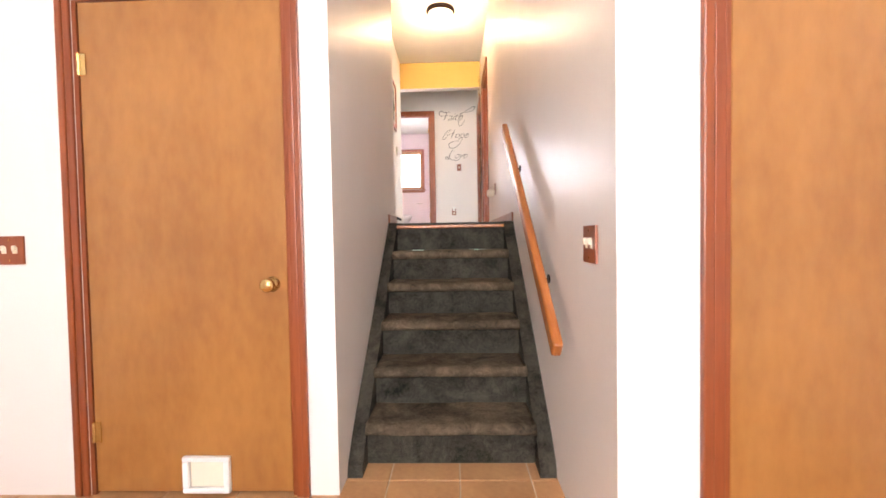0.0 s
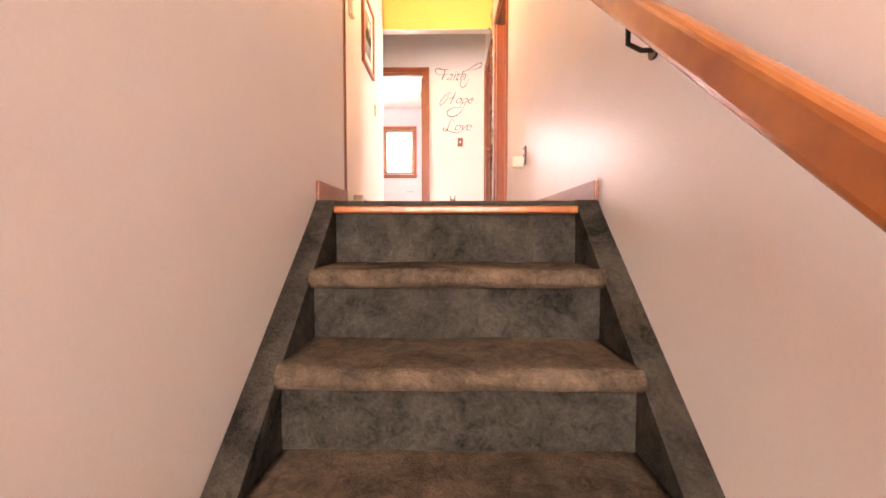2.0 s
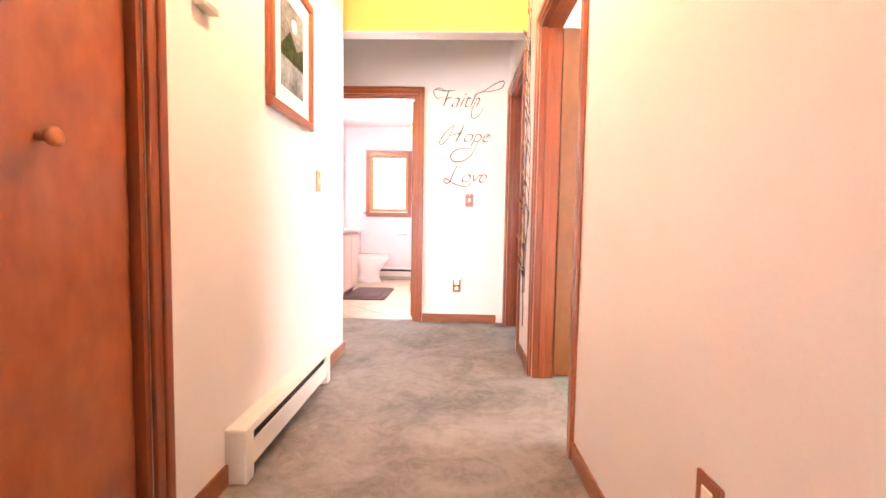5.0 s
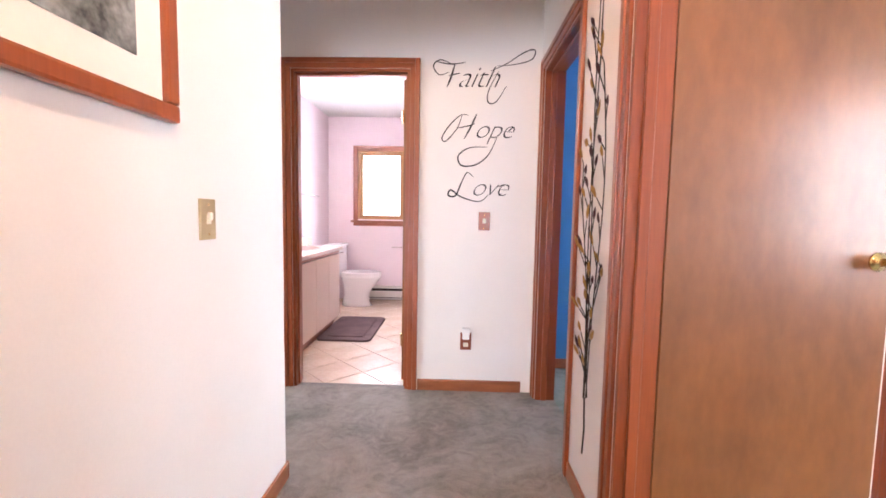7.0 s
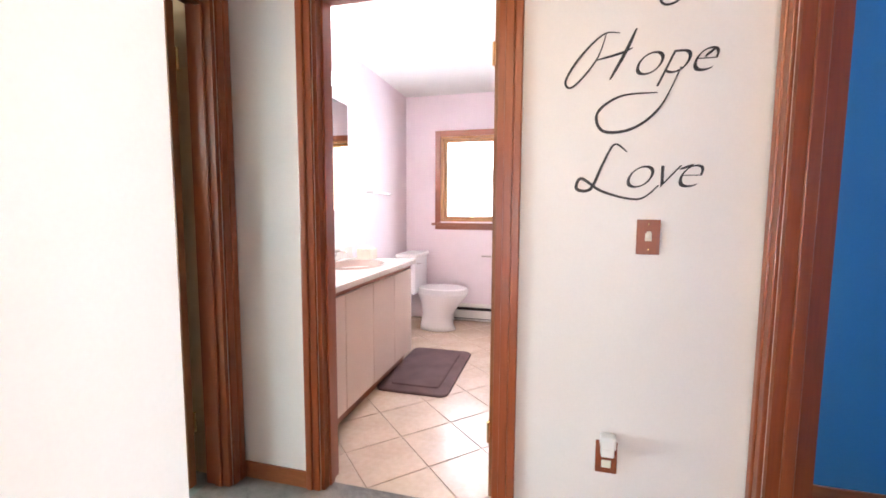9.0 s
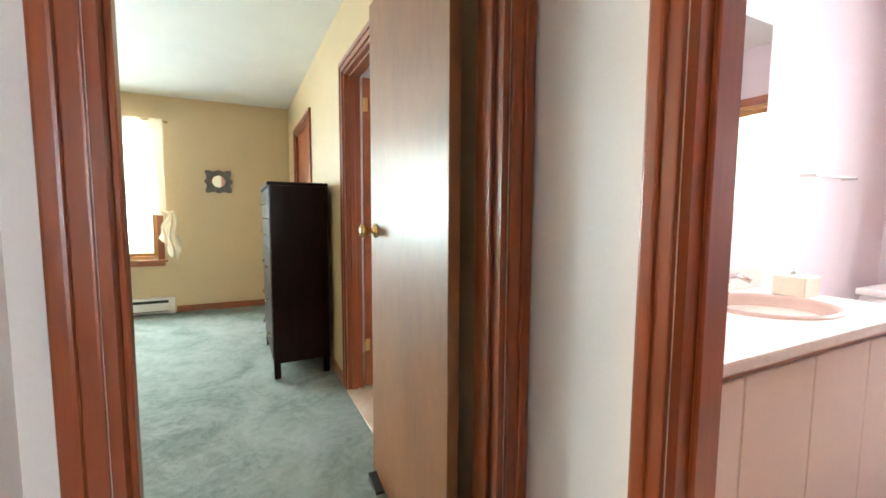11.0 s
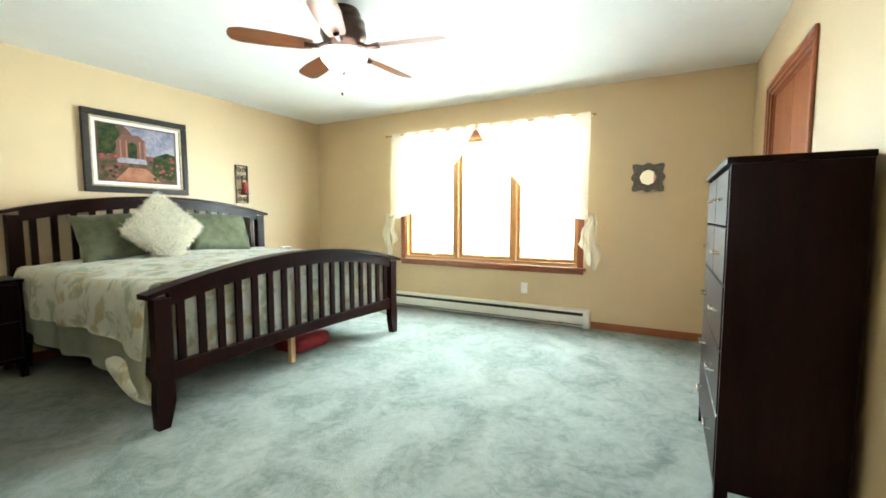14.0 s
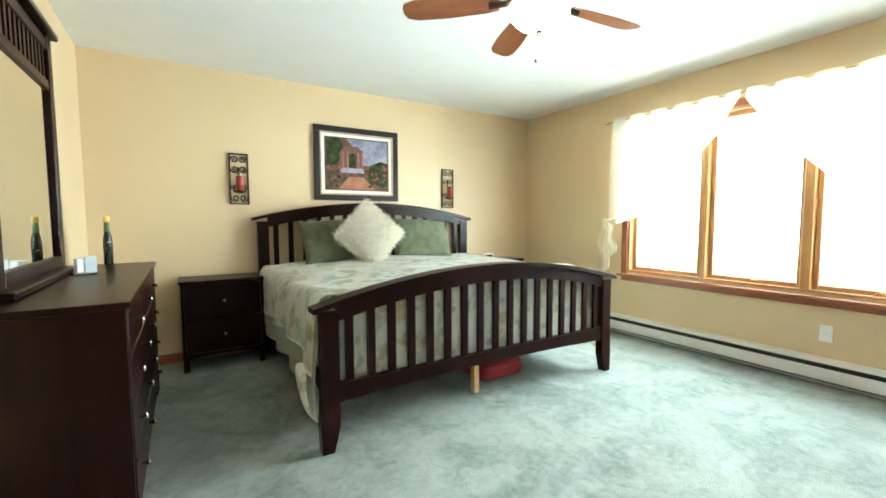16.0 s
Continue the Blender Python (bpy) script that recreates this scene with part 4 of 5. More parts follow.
def case(name, at, rz, w, d, h, rows, label, cat, bar=0.0, leg=0.09, group=""):
    """A chest: back at y 0, front at y -d; rows of (height, columns, pulls)."""
    t = thing(name, label, cat, at, rz, group)
    part("top", B((-0.012, w + 0.012, -d - 0.015, 0, h - 0.025, h), r=0.005, seg=2), ESP, t)
    part("side", B((0, 0.02, -d, -0.002, leg, h - 0.025)), ESP, t)
    part("side", B((w - 0.02, w, -d, -0.002, leg, h - 0.025)), ESP, t)
    part("back", B((0.02, w - 0.02, -0.012, -0.002, leg, h - 0.025)), ESP, t)
    part("bottom", B((0.02, w - 0.02, -d + 0.01, -0.012, leg, leg + 0.02)), ESP, t)
    part("kick_rail", curved_rail(0.0, w, lambda x: leg - 0.02 + 0.018 * (1 - (2 * x / w - 1) ** 2), lambda x: leg + 0.02, -d, -d + 0.02, 12), ESP, t)
    for x in (0, w - 0.045):
        for y in (-d, -0.05):
            part("leg", B((x, x + 0.045, y, y + 0.045, 0, leg + 0.01), r=0.003), ESP, t)
    z = h - 0.035
    usable = h - 0.035 - leg - 0.025
    tot = sum(r[0] for r in rows)
    for hh, cols, np_ in rows:
        dz = usable * hh / tot
        for c in range(cols):
            x0, x1 = 0.024 + (w - 0.048) * c / cols, 0.024 + (w - 0.048) * (c + 1) / cols
            dr = part("drawer", B((x0 + 0.003, x1 - 0.003, -d - 0.004, -d + 0.016, z - dz + 0.004, z - 0.004), r=0.003), ESP, t)
            for k in range(np_):
                pull(dr, x0 + (x1 - x0) * (k + 0.5) / np_, -d - 0.004, z - dz * 0.5, bar)
        z -= dz
    return t


case("chest_of_drawers", (-3.885, 8.44, 0), 0, 0.89, 0.385, 1.37, [(1, 2, 1), (1, 2, 1), (1.15, 1, 2), (1.15, 1, 2), (1.15, 1, 2)], "tall espresso chest of drawers with nickel bar pulls", "chest", 0.09, 0.11)
case("nightstand", (-1.745, 3.464, 0), 180, 0.585, 0.35, 0.71, [(1, 1, 1), (1, 1, 1)], "espresso two-drawer nightstand beside the bed", "nightstand", 0, 0.12, "nightstands")
case("nightstand", (-4.62, 3.464, 0), 180, 0.585, 0.35, 0.71, [(1, 1, 1), (1, 1, 1)], "espresso two-drawer nightstand in the corner", "nightstand", 0, 0.12, "nightstands")
t = thing("alarm_clock", "small white alarm clock on the nightstand", "clock", (-4.78, 3.68, 0.711))
part("body", B((-0.07, 0.07, -0.03, 0.03, 0, 0.07), r=0.015, seg=2), WHITEP, t)
part("face", B((-0.05, 0.05, 0.0295, 0.032, 0.015, 0.055)), DARK, t)
case("dresser", (-1.184, 5.745, 0), -90, 1.63, 0.42, 0.90, [(0.9, 3, 1), (1, 2, 2), (1, 2, 2), (1, 2, 2)], "long espresso dresser with small nickel knobs", "dresser", 0, 0.09)
# dresser mirror with a slatted crown (local x along the wall, facing -y)
t = thing("dresser_mirror", "tall espresso framed mirror standing on the dresser", "mirror", (-1.186, 5.50, 0.901), -90)
W, HM = 0.98, 1.22
for x in (0, W - 0.075):
    part("post", B((x, x + 0.075, -0.05, -0.01, 0.0, HM), r=0.004), ESP, t)
part("bottom_rail", B((0.075, W - 0.075, -0.05, -0.01, 0.0, 0.09), r=0.004), ESP, t)
part("foot", B((-0.03, W + 0.03, -0.10, -0.005, 0.0, 0.03), r=0.005), ESP, t)
part("middle_rail", B((0.075, W - 0.075, -0.045, -0.012, 0.94, 0.99), r=0.004), ESP, t)
part("top_rail", B((0.075, W - 0.075, -0.045, -0.012, 1.14, 1.20), r=0.004), ESP, t)
part("crown", B((-0.03, W + 0.03, -0.075, -0.002, HM, HM + 0.03), r=0.006, seg=2), ESP, t)
for i in range(14):
    x = 0.075 + (W - 0.15) * (i + 0.5) / 14
    part("slat", B((x - 0.013, x + 0.013, -0.036, -0.02, 0.99, 1.14)), ESP, t)
part("glass", B((0.075, W - 0.075, -0.032, -0.026, 0.09, 0.94)), MIRROR, t)
t = thing("photo_cube", "small white and blue picture block on the dresser", "ornament", (-1.345, 4.74, 0.901), 20)
part("tray", B((-0.05, 0.05, -0.04, 0.04, 0, 0.012), r=0.003), STEEL, t)
part("block", B((-0.035, 0.035, -0.03, 0.03, 0.012, 0.085), r=0.006, seg=2), WHITEP, t)
part("card", B((-0.045, 0.0, 0.031, 0.035, 0.014, 0.095)), mat("pale_card", (0.50, 0.54, 0.56), 0.5), t)
t = thing("slim_bottle", "slim dark bottle with a yellow cap on the dresser", "bottle", (-1.381, 4.2, 0.901))
part("body", lathe([(0.020, 0), (0.024, 0.006), (0.025, 0.15), (0.019, 0.19), (0.013, 0.23), (0.012, 0.265)], 18), mat("dark_bottle_glass", (0.018, 0.020, 0.012), 0.15, var=0.3, scale=18), t, "", True)
part("neck_band", lathe([(0.0145, 0.205), (0.017, 0.207), (0.0145, 0.262), (0.013, 0.264)], 18), mat("green_band", (0.10, 0.16, 0.05), 0.4), t, "green neck band", True)
part("cap", lathe([(0.014, 0.266), (0.0165, 0.27), (0.0165, 0.296), (0.010, 0.302)], 18), mat("yellow_cap", (0.62, 0.40, 0.06), 0.35), t, "yellow cap", True)


# ---- bedroom walls ----
def frame_parts(t, w, h, bar, depth, material, gilt=None):
    for b in ((-w / 2, w / 2, -depth, 0, h / 2 - bar, h / 2), (-w / 2, w / 2, -depth, 0, -h / 2, -h / 2 + bar), (-w / 2, -w / 2 + bar, -depth, 0, -h / 2 + bar, h / 2 - bar), (w / 2 - bar, w / 2, -depth, 0, -h / 2 + bar, h / 2 - bar)):
        part("frame_rail", B(b, r=0.008, seg=2), material, t)
    if gilt:
        a, c = w / 2 - bar, h / 2 - bar
        for b in ((-a, a, c - 0.016, c), (-a, a, -c, -c + 0.016), (-a, -a + 0.016, -c + 0.016, c - 0.016), (a - 0.016, a, -c + 0.016, c - 0.016)):
            part("inner_lip", B((b[0], b[1], -depth * 0.8, 0, b[2], b[3]), r=0.003), gilt, t)


PAINT = mat("painted_garden", (0.16, 0.07, 0.05), 0.6, scale=16, fine=60, tint=(0.035, 0.045, 0.02), spec=0.06, bump=0.2)
SEAV = mat("painted_sea_sky", (0.34, 0.31, 0.36), 0.6, scale=6, fine=40, tint=(0.12, 0.13, 0.19), spec=0.06, bump=0.1)
HOUSE = mat("painted_masonry", (0.15, 0.075, 0.055), 0.6, scale=14, tint=(0.14, 0.07, 0.06), spec=0.06, bump=0.1)
PATHM = mat("painted_path", (0.23, 0.09, 0.055), 0.6, scale=12, tint=(0.36, 0.17, 0.10), spec=0.06)
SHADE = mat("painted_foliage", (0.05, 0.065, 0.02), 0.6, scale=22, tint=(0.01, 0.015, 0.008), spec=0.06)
ROSE = mat("painted_roses", (0.38, 0.06, 0.06), 0.6, scale=26, tint=(0.16, 0.05, 0.05), spec=0.06)
STEEL2 = mat("antique_gold", (0.42, 0.34, 0.22), 0.4, 0.6, var=0.3, scale=60)

t = thing("framed_painting", "dark framed painting of a seaside villa garden", "painting", (-3.30, 3.452, 1.725), 180)
frame_parts(t, 0.875, 0.715, 0.055, 0.035, mat("dark_frame", (0.016, 0.011, 0.008), 0.45, var=0.3, scale=30, spec=0.2), STEEL2)
part("mat_board", B((-0.385, 0.385, -0.012, -0.004, -0.305, 0.305)), MATB, t)
pic = part("canvas", B((-0.335, 0.335, -0.015, -0.012, -0.258, 0.258)), PAINT, t)
k = 0.0155


def blot(pts, material, lift):
    bm = outline([(x * 0.93, z * 0.93) for x, z in pts], 0.0006)
    bmesh.ops.translate(bm, verts=bm.verts, vec=(0, -k - lift, 0))
    part("brushwork", bm, material, pic)


blot([(0.02, 0.0), (0.345, -0.02), (0.345, 0.265), (-0.12, 0.265), (-0.02, 0.15)], SEAV, 0.0005)
blot([(-0.345, -0.05), (-0.22, 0.0), (-0.16, 0.16), (-0.20, 0.265), (-0.345, 0.265)], SHADE, 0.001)
blot([(-0.20, -0.04), (0.06, -0.04), (0.06, 0.14), (0.0, 0.19), (-0.14, 0.19), (-0.20, 0.12)], HOUSE, 0.0015)
blot([(-0.10, -0.04), (-0.02, -0.04), (-0.02, 0.10), (-0.06, 0.12), (-0.10, 0.10)], SHADE, 0.002)
for x in (-0.17, -0.12, 0.0, 0.045):
    blot([(x, -0.04), (x + 0.014, -0.04), (x + 0.014, 0.13), (x, 0.13)], PATHM, 0.0025)
blot([(-0.20, -0.09), (0.07, -0.09), (0.06, -0.04), (-0.19, -0.04)], SEAV, 0.002)
blot([(-0.22, -0.265), (0.20, -0.265), (0.06, -0.13), (-0.10, -0.13)], PATHM, 0.002)
blot([(0.10, -0.20), (0.345, -0.24), (0.345, 0.03), (0.26, 0.05), (0.14, 0.0)], SHADE, 0.001)
rnd = random.Random(3)
for _ in range(46):
    s = rnd.random() < 0.5
    cx, cz, r = (rnd.uniform(-0.33, -0.18) if s else rnd.uniform(0.10, 0.33)), rnd.uniform(-0.24, 0.0), rnd.uniform(0.008, 0.024)
    blot([(cx + r * math.cos(a), cz + r * 0.8 * math.sin(a)) for a in (0, 0.9, 1.9, 2.8, 3.9, 5.1)], rnd.choice((ROSE, ROSE, SHADE, HOUSE)), 0.003 + 0.0001 * rnd.randrange(9))


def spiral(cx, cz, r, turns, flip):
    return [(cx + flip * r * (1 - 0.75 * i / 18) * math.cos(turns * 2 * math.pi * i / 18), -0.012, cz + r * (1 - 0.75 * i / 18) * math.sin(turns * 2 * math.pi * i / 18)) for i in range(19)]


def sconce(at):
    t = thing("candle_sconce", "dark iron scrollwork wall sconce with a red candle", "sconce", at, 180, "candle sconces")
    w, h = 0.155, 0.44
    part("frame", B((-w / 2, -w / 2 + 0.012, -0.018, 0, -h / 2, h / 2), (w / 2 - 0.012, w / 2, -0.018, 0, -h / 2, h / 2), (-w / 2, w / 2, -0.018, 0, h / 2 - 0.012, h / 2), (-w / 2, w / 2, -0.018, 0, -h / 2, -h / 2 + 0.012)), IRON, t)
    for z, s in ((0.165, 1), (0.085, -1), (-0.085, 1), (-0.165, -1)):
        for f in (-1, 1):
            part("scroll", tube(spiral(f * 0.033, z, 0.032, 1.4 * s, f), 0.0055, 6), IRON, t)
    part("stem", tube([(0, -0.012, 0.10), (0, -0.012, -0.12), (0, -0.05, -0.12)], 0.007), IRON, t)
    part("cup", lathe([(0.02, -0.125), (0.048, -0.115), (0.050, -0.105)], 16, "z", (0, -0.06, 0)), IRON, t)
    part("candle", lathe([(0.028, -0.105), (0.029, 0.02), (0.025, 0.024), (0.021, 0.018)], 18, "z", (0, -0.06, 0)), REDC, t, "thick red pillar candle", True)


sconce((-2.215, 3.452, 1.533))
sconce((-4.37, 3.452, 1.525))
t = thing("small_wall_mirror", "small square mirror in a dark scalloped frame", "mirror", (-5.598, 7.68, 1.52), 90)
pts = [((0.135 + 0.012 * math.cos(8 * a)) * (abs(math.cos(a)) ** 8 + abs(math.sin(a)) ** 8) ** -0.125 * math.cos(a), (0.128 + 0.010 * math.cos(8 * a)) * (abs(math.cos(a)) ** 8 + abs(math.sin(a)) ** 8) ** -0.125 * math.sin(a)) for a in [2 * math.pi * i / 48 for i in range(48)]]
bm = outline(pts, -0.022)
part("frame", bm, mat("pewter_frame", (0.10, 0.085, 0.07), 0.4, 0.4, var=0.35, scale=40, bump=0.3), t)
part("glass", lathe([(0.072, -0.022), (0.072, -0.026)], 8, "y"), MIRROR, t)

# ceiling fan at rest
t = thing("ceiling_fan", "five-blade ceiling fan with red-brown blades and a glass bowl light", "ceiling fan", (-3.265, 6.01, BC))
DB = mat("oil_rubbed_bronze", (0.06, 0.035, 0.025), 0.3, 0.8, var=0.2)
part("canopy", lathe([(0.10, 0.0), (0.11, -0.03), (0.085, -0.06)], 28), DB, t, "", True)
part("motor", lathe([(0.085, -0.055), (0.135, -0.075), (0.145, -0.15), (0.12, -0.205), (0.075, -0.225), (0.07, -0.25)], 32), DB, t, "dark bronze motor housing", True)
for i in range(5):
    a = radians(31 + 72 * i)
    arm = part("blade_arm", tube([(0.10, 0, -0.21), (0.16, 0, -0.235), (0.24, 0, -0.235)], [0.016, 0.013, 0.02], 8), DB, t)
    arm.rotation_euler = (0, 0, a)
    pr = [(0.19, 0.045), (0.25, 0.058), (0.45, 0.072), (0.60, 0.070), (0.65, 0.052), (0.665, 0.02)]
    bm = N()
    v = [bm.verts.new((x, y, -0.232 + y * 0.22)) for x, y in pr + [(x, -y) for x, y in pr[::-1]]]
    bm.faces.new(v)
    bmesh.ops.solidify(bm, geom=bm.faces[:], thickness=0.007)
    bl = part("blade", bm, BLADE, t, "red-brown wooden blade")
    bl.rotation_euler = (0, 0, a)
part("light_bowl", lathe([(0.10, -0.25), (0.145, -0.262), (0.14, -0.30), (0.10, -0.345), (0.04, -0.37), (0.01, -0.374)], 32), LAMPW, t, "glowing white glass bowl", True).visible_shadow = False
part("bowl_cap", lathe([(0.016, -0.372), (0.014, -0.385), (0.004, -0.392)], 14), DB, t)
part("pull_chain", tube([(0.02, 0, -0.38), (0.02, 0, -0.50)], 0.0015), BRASS, t)
part("chain_bead", lathe([(0.003, -0.50), (0.008, -0.51), (0.003, -0.525)], 10, "z", (0.02, 0, 0)), DB, t)

# ---- hall things ----
t = thing("ceiling_lamp", "flush dome ceiling lamp with a bronze rim, lit", "ceiling lamp", (0.62, 6.13, H))
part("rim", lathe([(0.165, 0.0), (0.17, -0.02), (0.15, -0.045), (0.14, -0.045)], 32), DB, t, "bronze rim", True)
part("dome", lathe([(0.145, -0.04), (0.14, -0.075), (0.10, -0.115), (0.03, -0.135)], 32), LAMPG, t, "glowing frosted glass dome", True).visible_shadow = False
part("finial", lathe([(0.014, -0.133), (0.012, -0.15), (0.004, -0.16)], 14), DB, t)

t = thing("framed_print", "wood framed landscape print in a wide white mat", "picture", (-0.053, 6.62, 1.665), 90)
frame_parts(t, 0.50, 0.62, 0.042, 0.028, TRIM)
part("mat_board", B((-0.212, 0.212, -0.012, -0.004, -0.27, 0.27)), MATB, t)
pp = part("print", B((-0.13, 0.13, -0.014, -0.012, -0.19, 0.19)), mat("print_dark_water", (0.30, 0.32, 0.31), 0.5, scale=7, tint=(0.02, 0.025, 0.025)), t)
part("print_hill", outline([(-0.13, -0.02), (-0.03, 0.07), (0.05, 0.01), (0.13, 0.05), (0.13, -0.06), (-0.13, -0.06)], -0.0015), SHADE, pp).location.y = -0.014
part("print_sun", lathe([(0.03, -0.014), (0.03, -0.0155)], 14, "y", (0.02, 0, 0.11)), MATB, pp)


def word(text, x, z, size, slant=0.45):
    cu = bpy.data.curves.new("lettering", "FONT")
    cu.body, cu.size, cu.shear, cu.extrude, cu.offset, cu.space_character = text, size, slant, 0.0006, -0.0035, 0.92
    tmp = bpy.data.objects.new("lettering", cu)
    scene.collection.objects.link(tmp)
    me = bpy.data.meshes.new_from_object(tmp.evaluated_get(bpy.context.evaluated_depsgraph_get()))
    bpy.data.objects.remove(tmp)
    me.materials.append(INK)
    t = thing("wall_lettering", "black script lettering reading " + text, "wall decal", (x, 8.508, z), group="script wall words")
    ob = new("letters", me)
    ob.parent = t
    ob.matrix_local = Matrix.Rotation(radians(90), 4, "X")
    return t


def stroke(t, pts, r=0.004):
    """A smooth thin swash through a few points."""
    P = [Vector((x, -0.001, z)) for x, z in pts]
    P = [P[0]] + P + [P[-1]]
    out = []
    for i in range(1, len(P) - 2):
        for j in range(8):
            s = j / 8
            out.append(0.5 * ((2 * P[i]) + (P[i + 1] - P[i - 1]) * s + (2 * P[i - 1] - 5 * P[i] + 4 * P[i + 1] - P[i + 2]) * s * s + (3 * P[i] - P[i - 1] - 3 * P[i + 1] + P[i + 2]) * s ** 3))
    out.append(P[-2])
    n = len(out)
    bm = tube(out, [r * (0.35 + 0.65 * math.sin(math.pi * (i + 0.5) / n)) for i in range(n)], 6)
    for v in bm.verts:
        v.co.y = -0.001 + (v.co.y + 0.001) * 0.2
    part("swash", bm, INK, t)


t = word("aith", 0.645, 1.945, 0.19)
stroke(t, [(-0.02, 0.135), (-0.10, 0.165), (-0.145, 0.13), (-0.11, 0.075), (-0.05, 0.09)])
stroke(t, [(-0.125, 0.155), (-0.04, 0.14), (0.055, 0.15)])
stroke(t, [(-0.01, 0.145), (-0.035, 0.06), (-0.06, 0.0)], 0.006)
stroke(t, [(-0.05, 0.07), (0.02, 0.085)])
stroke(t, [(0.21, 0.10), (0.30, 0.14), (0.42, 0.215), (0.48, 0.225), (0.46, 0.17), (0.36, 0.14), (0.25, 0.13)])
stroke(t, [(0.26, 0.10), (0.20, -0.02), (0.20, -0.09), (0.25, -0.085), (0.31, 0.01)])
t = word("ope", 0.755, 1.635, 0.17)
stroke(t, [(0.02, 0.15), (-0.01, 0.08), (-0.055, -0.005)], 0.006)
stroke(t, [(-0.07, 0.145), (-0.10, 0.06), (-0.17, -0.02), (-0.195, 0.0), (-0.15, 0.075), (-0.08, 0.14), (-0.03, 0.14)])
stroke(t, [(-0.10, 0.06), (-0.03, 0.075), (0.01, 0.09)])
stroke(t, [(0.155, 0.02), (0.10, -0.10), (0.02, -0.165), (-0.07, -0.17), (-0.09, -0.11), (-0.02, -0.06), (0.09, -0.055)], 0.005)
stroke(t, [(0.22, 0.045), (0.25, 0.07)])
t = word("ove", 0.742, 1.275, 0.17)
stroke(t, [(0.02, 0.12), (-0.02, 0.145), (-0.055, 0.08), (-0.09, 0.0), (-0.135, 0.0), (-0.12, 0.035), (-0.05, -0.01), (0.06, -0.035), (0.12, 0.01)], 0.0055)
stroke(t, [(0.18, 0.06), (0.22, 0.075)])

# metal branch ornament between the two doorways
t = thing("metal_branch_ornament", "tall metal branch wall ornament with plum and gold leaves", "wall ornament", (1.173, 7.38, 0.25), -90)
rnd = random.Random(11)
part("stem", tube([(0.0, -0.02, 0.0), (0.012, -0.02, 0.10), (0.006, -0.022, 0.22)], 0.003, 6), IRON, t)
stems = []
for top, lean, ph in ((2.05, 0.015, 0.4), (1.80, -0.045, 2.2), (1.42, 0.075, 3.6), (1.10, -0.085, 5.0), (0.72, 0.06, 1.2)):
    n = int(top * 9)
    pts = []
    for i in range(n + 1):
        f = i / n
        pts.append((0.006 + lean * math.sin(1.5 * f) + 0.032 * math.sin(ph + 6.5 * f) * f ** 0.5, -0.02 - 0.008 * math.sin(3 * f + ph), 0.22 + (top - 0.22) * f))
    stems.append(pts)
    part("stem", tube(pts, 0.0021, 6), IRON, t)
side = 1
for pts in stems:
    spots = list(range(1, len(pts) - 1)) + [len(pts) - 1]
    for q in spots:
        a, side = Vector(pts[q]), -side
        last = q == len(pts) - 1
        tip = a + Vector((side * (0.004 if last else rnd.uniform(0.018, 0.055)), rnd.uniform(-0.018, 0.0), 0.02 if last else rnd.uniform(0.03, 0.08)))
        d = (tip - a).normalized()
        w = d.cross(Vector((0, 1, 0))).normalized()
        ln, wd = rnd.uniform(0.045, 0.068), rnd.uniform(0.012, 0.017)
        bm = N()
        l0 = [bm.verts.new(tip + d * (ln * u) + w * (wd * math.sin(math.pi * u)) * k + Vector((0, -0.007 * math.sin(math.pi * u) * (k == 0), 0))) for k in (-1, 0, 1) for u in (0.02, 0.25, 0.5, 0.75, 0.98)]
        for k in (0, 5):
            for m in range(4):
                bm.faces.new((l0[k + m], l0[k + m + 1], l0[k + m + 6], l0[k + m + 5]))
        bmesh.ops.solidify(bm, geom=bm.faces[:], thickness=0.001)
        lf = part("leaf", bm, LEAFD if rnd.random() < 0.45 else LEAFG, t)
        part("twig", tube([a, tip], 0.002, 5), IRON, lf)

# ---- bathroom ----
t = thing("vanity_cabinet", "beige laminate bathroom vanity with flat doors", "vanity", (-1.06, 8.64, 0), kind="")
part("body", B((0.0, 0.51, 0.0, 1.44, 0.10, 0.785)), LAM, t)
part("toe_kick", B((0.0, 0.46, 0.0, 1.44, 0.0, 0.10)), TRIMH, t)
part("reveal_strip", B((0.51, 0.523, 0.0, 1.44, 0.755, 0.785)), TRIMH, t, "dark wood finger rail")
for i in range(4):
    part("door", B((0.511, 0.529, 0.003 + 0.36 * i, 0.357 + 0.36 * i, 0.105, 0.752), r=0.003), LAM, t)
t = thing("vanity_counter", "cream laminate counter with a round sink", "countertop", (-1.06, 8.635, 0.786))
hole = [(0.27 + 0.19 * math.cos(a), 1.0 + 0.235 * math.sin(a)) for a in [2 * math.pi * i / 32 for i in range(32)]]
bm = N()
outer = []
for hx, hy in hole:
    dx, dy = hx - 0.27, hy - 1.0
    k2 = min((0.29 if dx > 0 else 0.27) / max(abs(dx), 1e-6), (0.46 if dy > 0 else 1.0) / max(abs(dy), 1e-6))
    outer.append((0.27 + dx * k2, 1.0 + dy * k2))
ti, to = [bm.verts.new((x, y, 0.035)) for x, y in hole], [bm.verts.new((x, y, 0.035)) for x, y in outer]
for i in range(32):
    j = (i + 1) % 32
    bm.faces.new((ti[i], ti[j], to[j], to[i]))
part("top", bm, COUNTER, t)
part("front_edge", B((0.54, 0.56, 0, 1.46, 0.0, 0.034), r=0.006, seg=2), COUNTER, t)
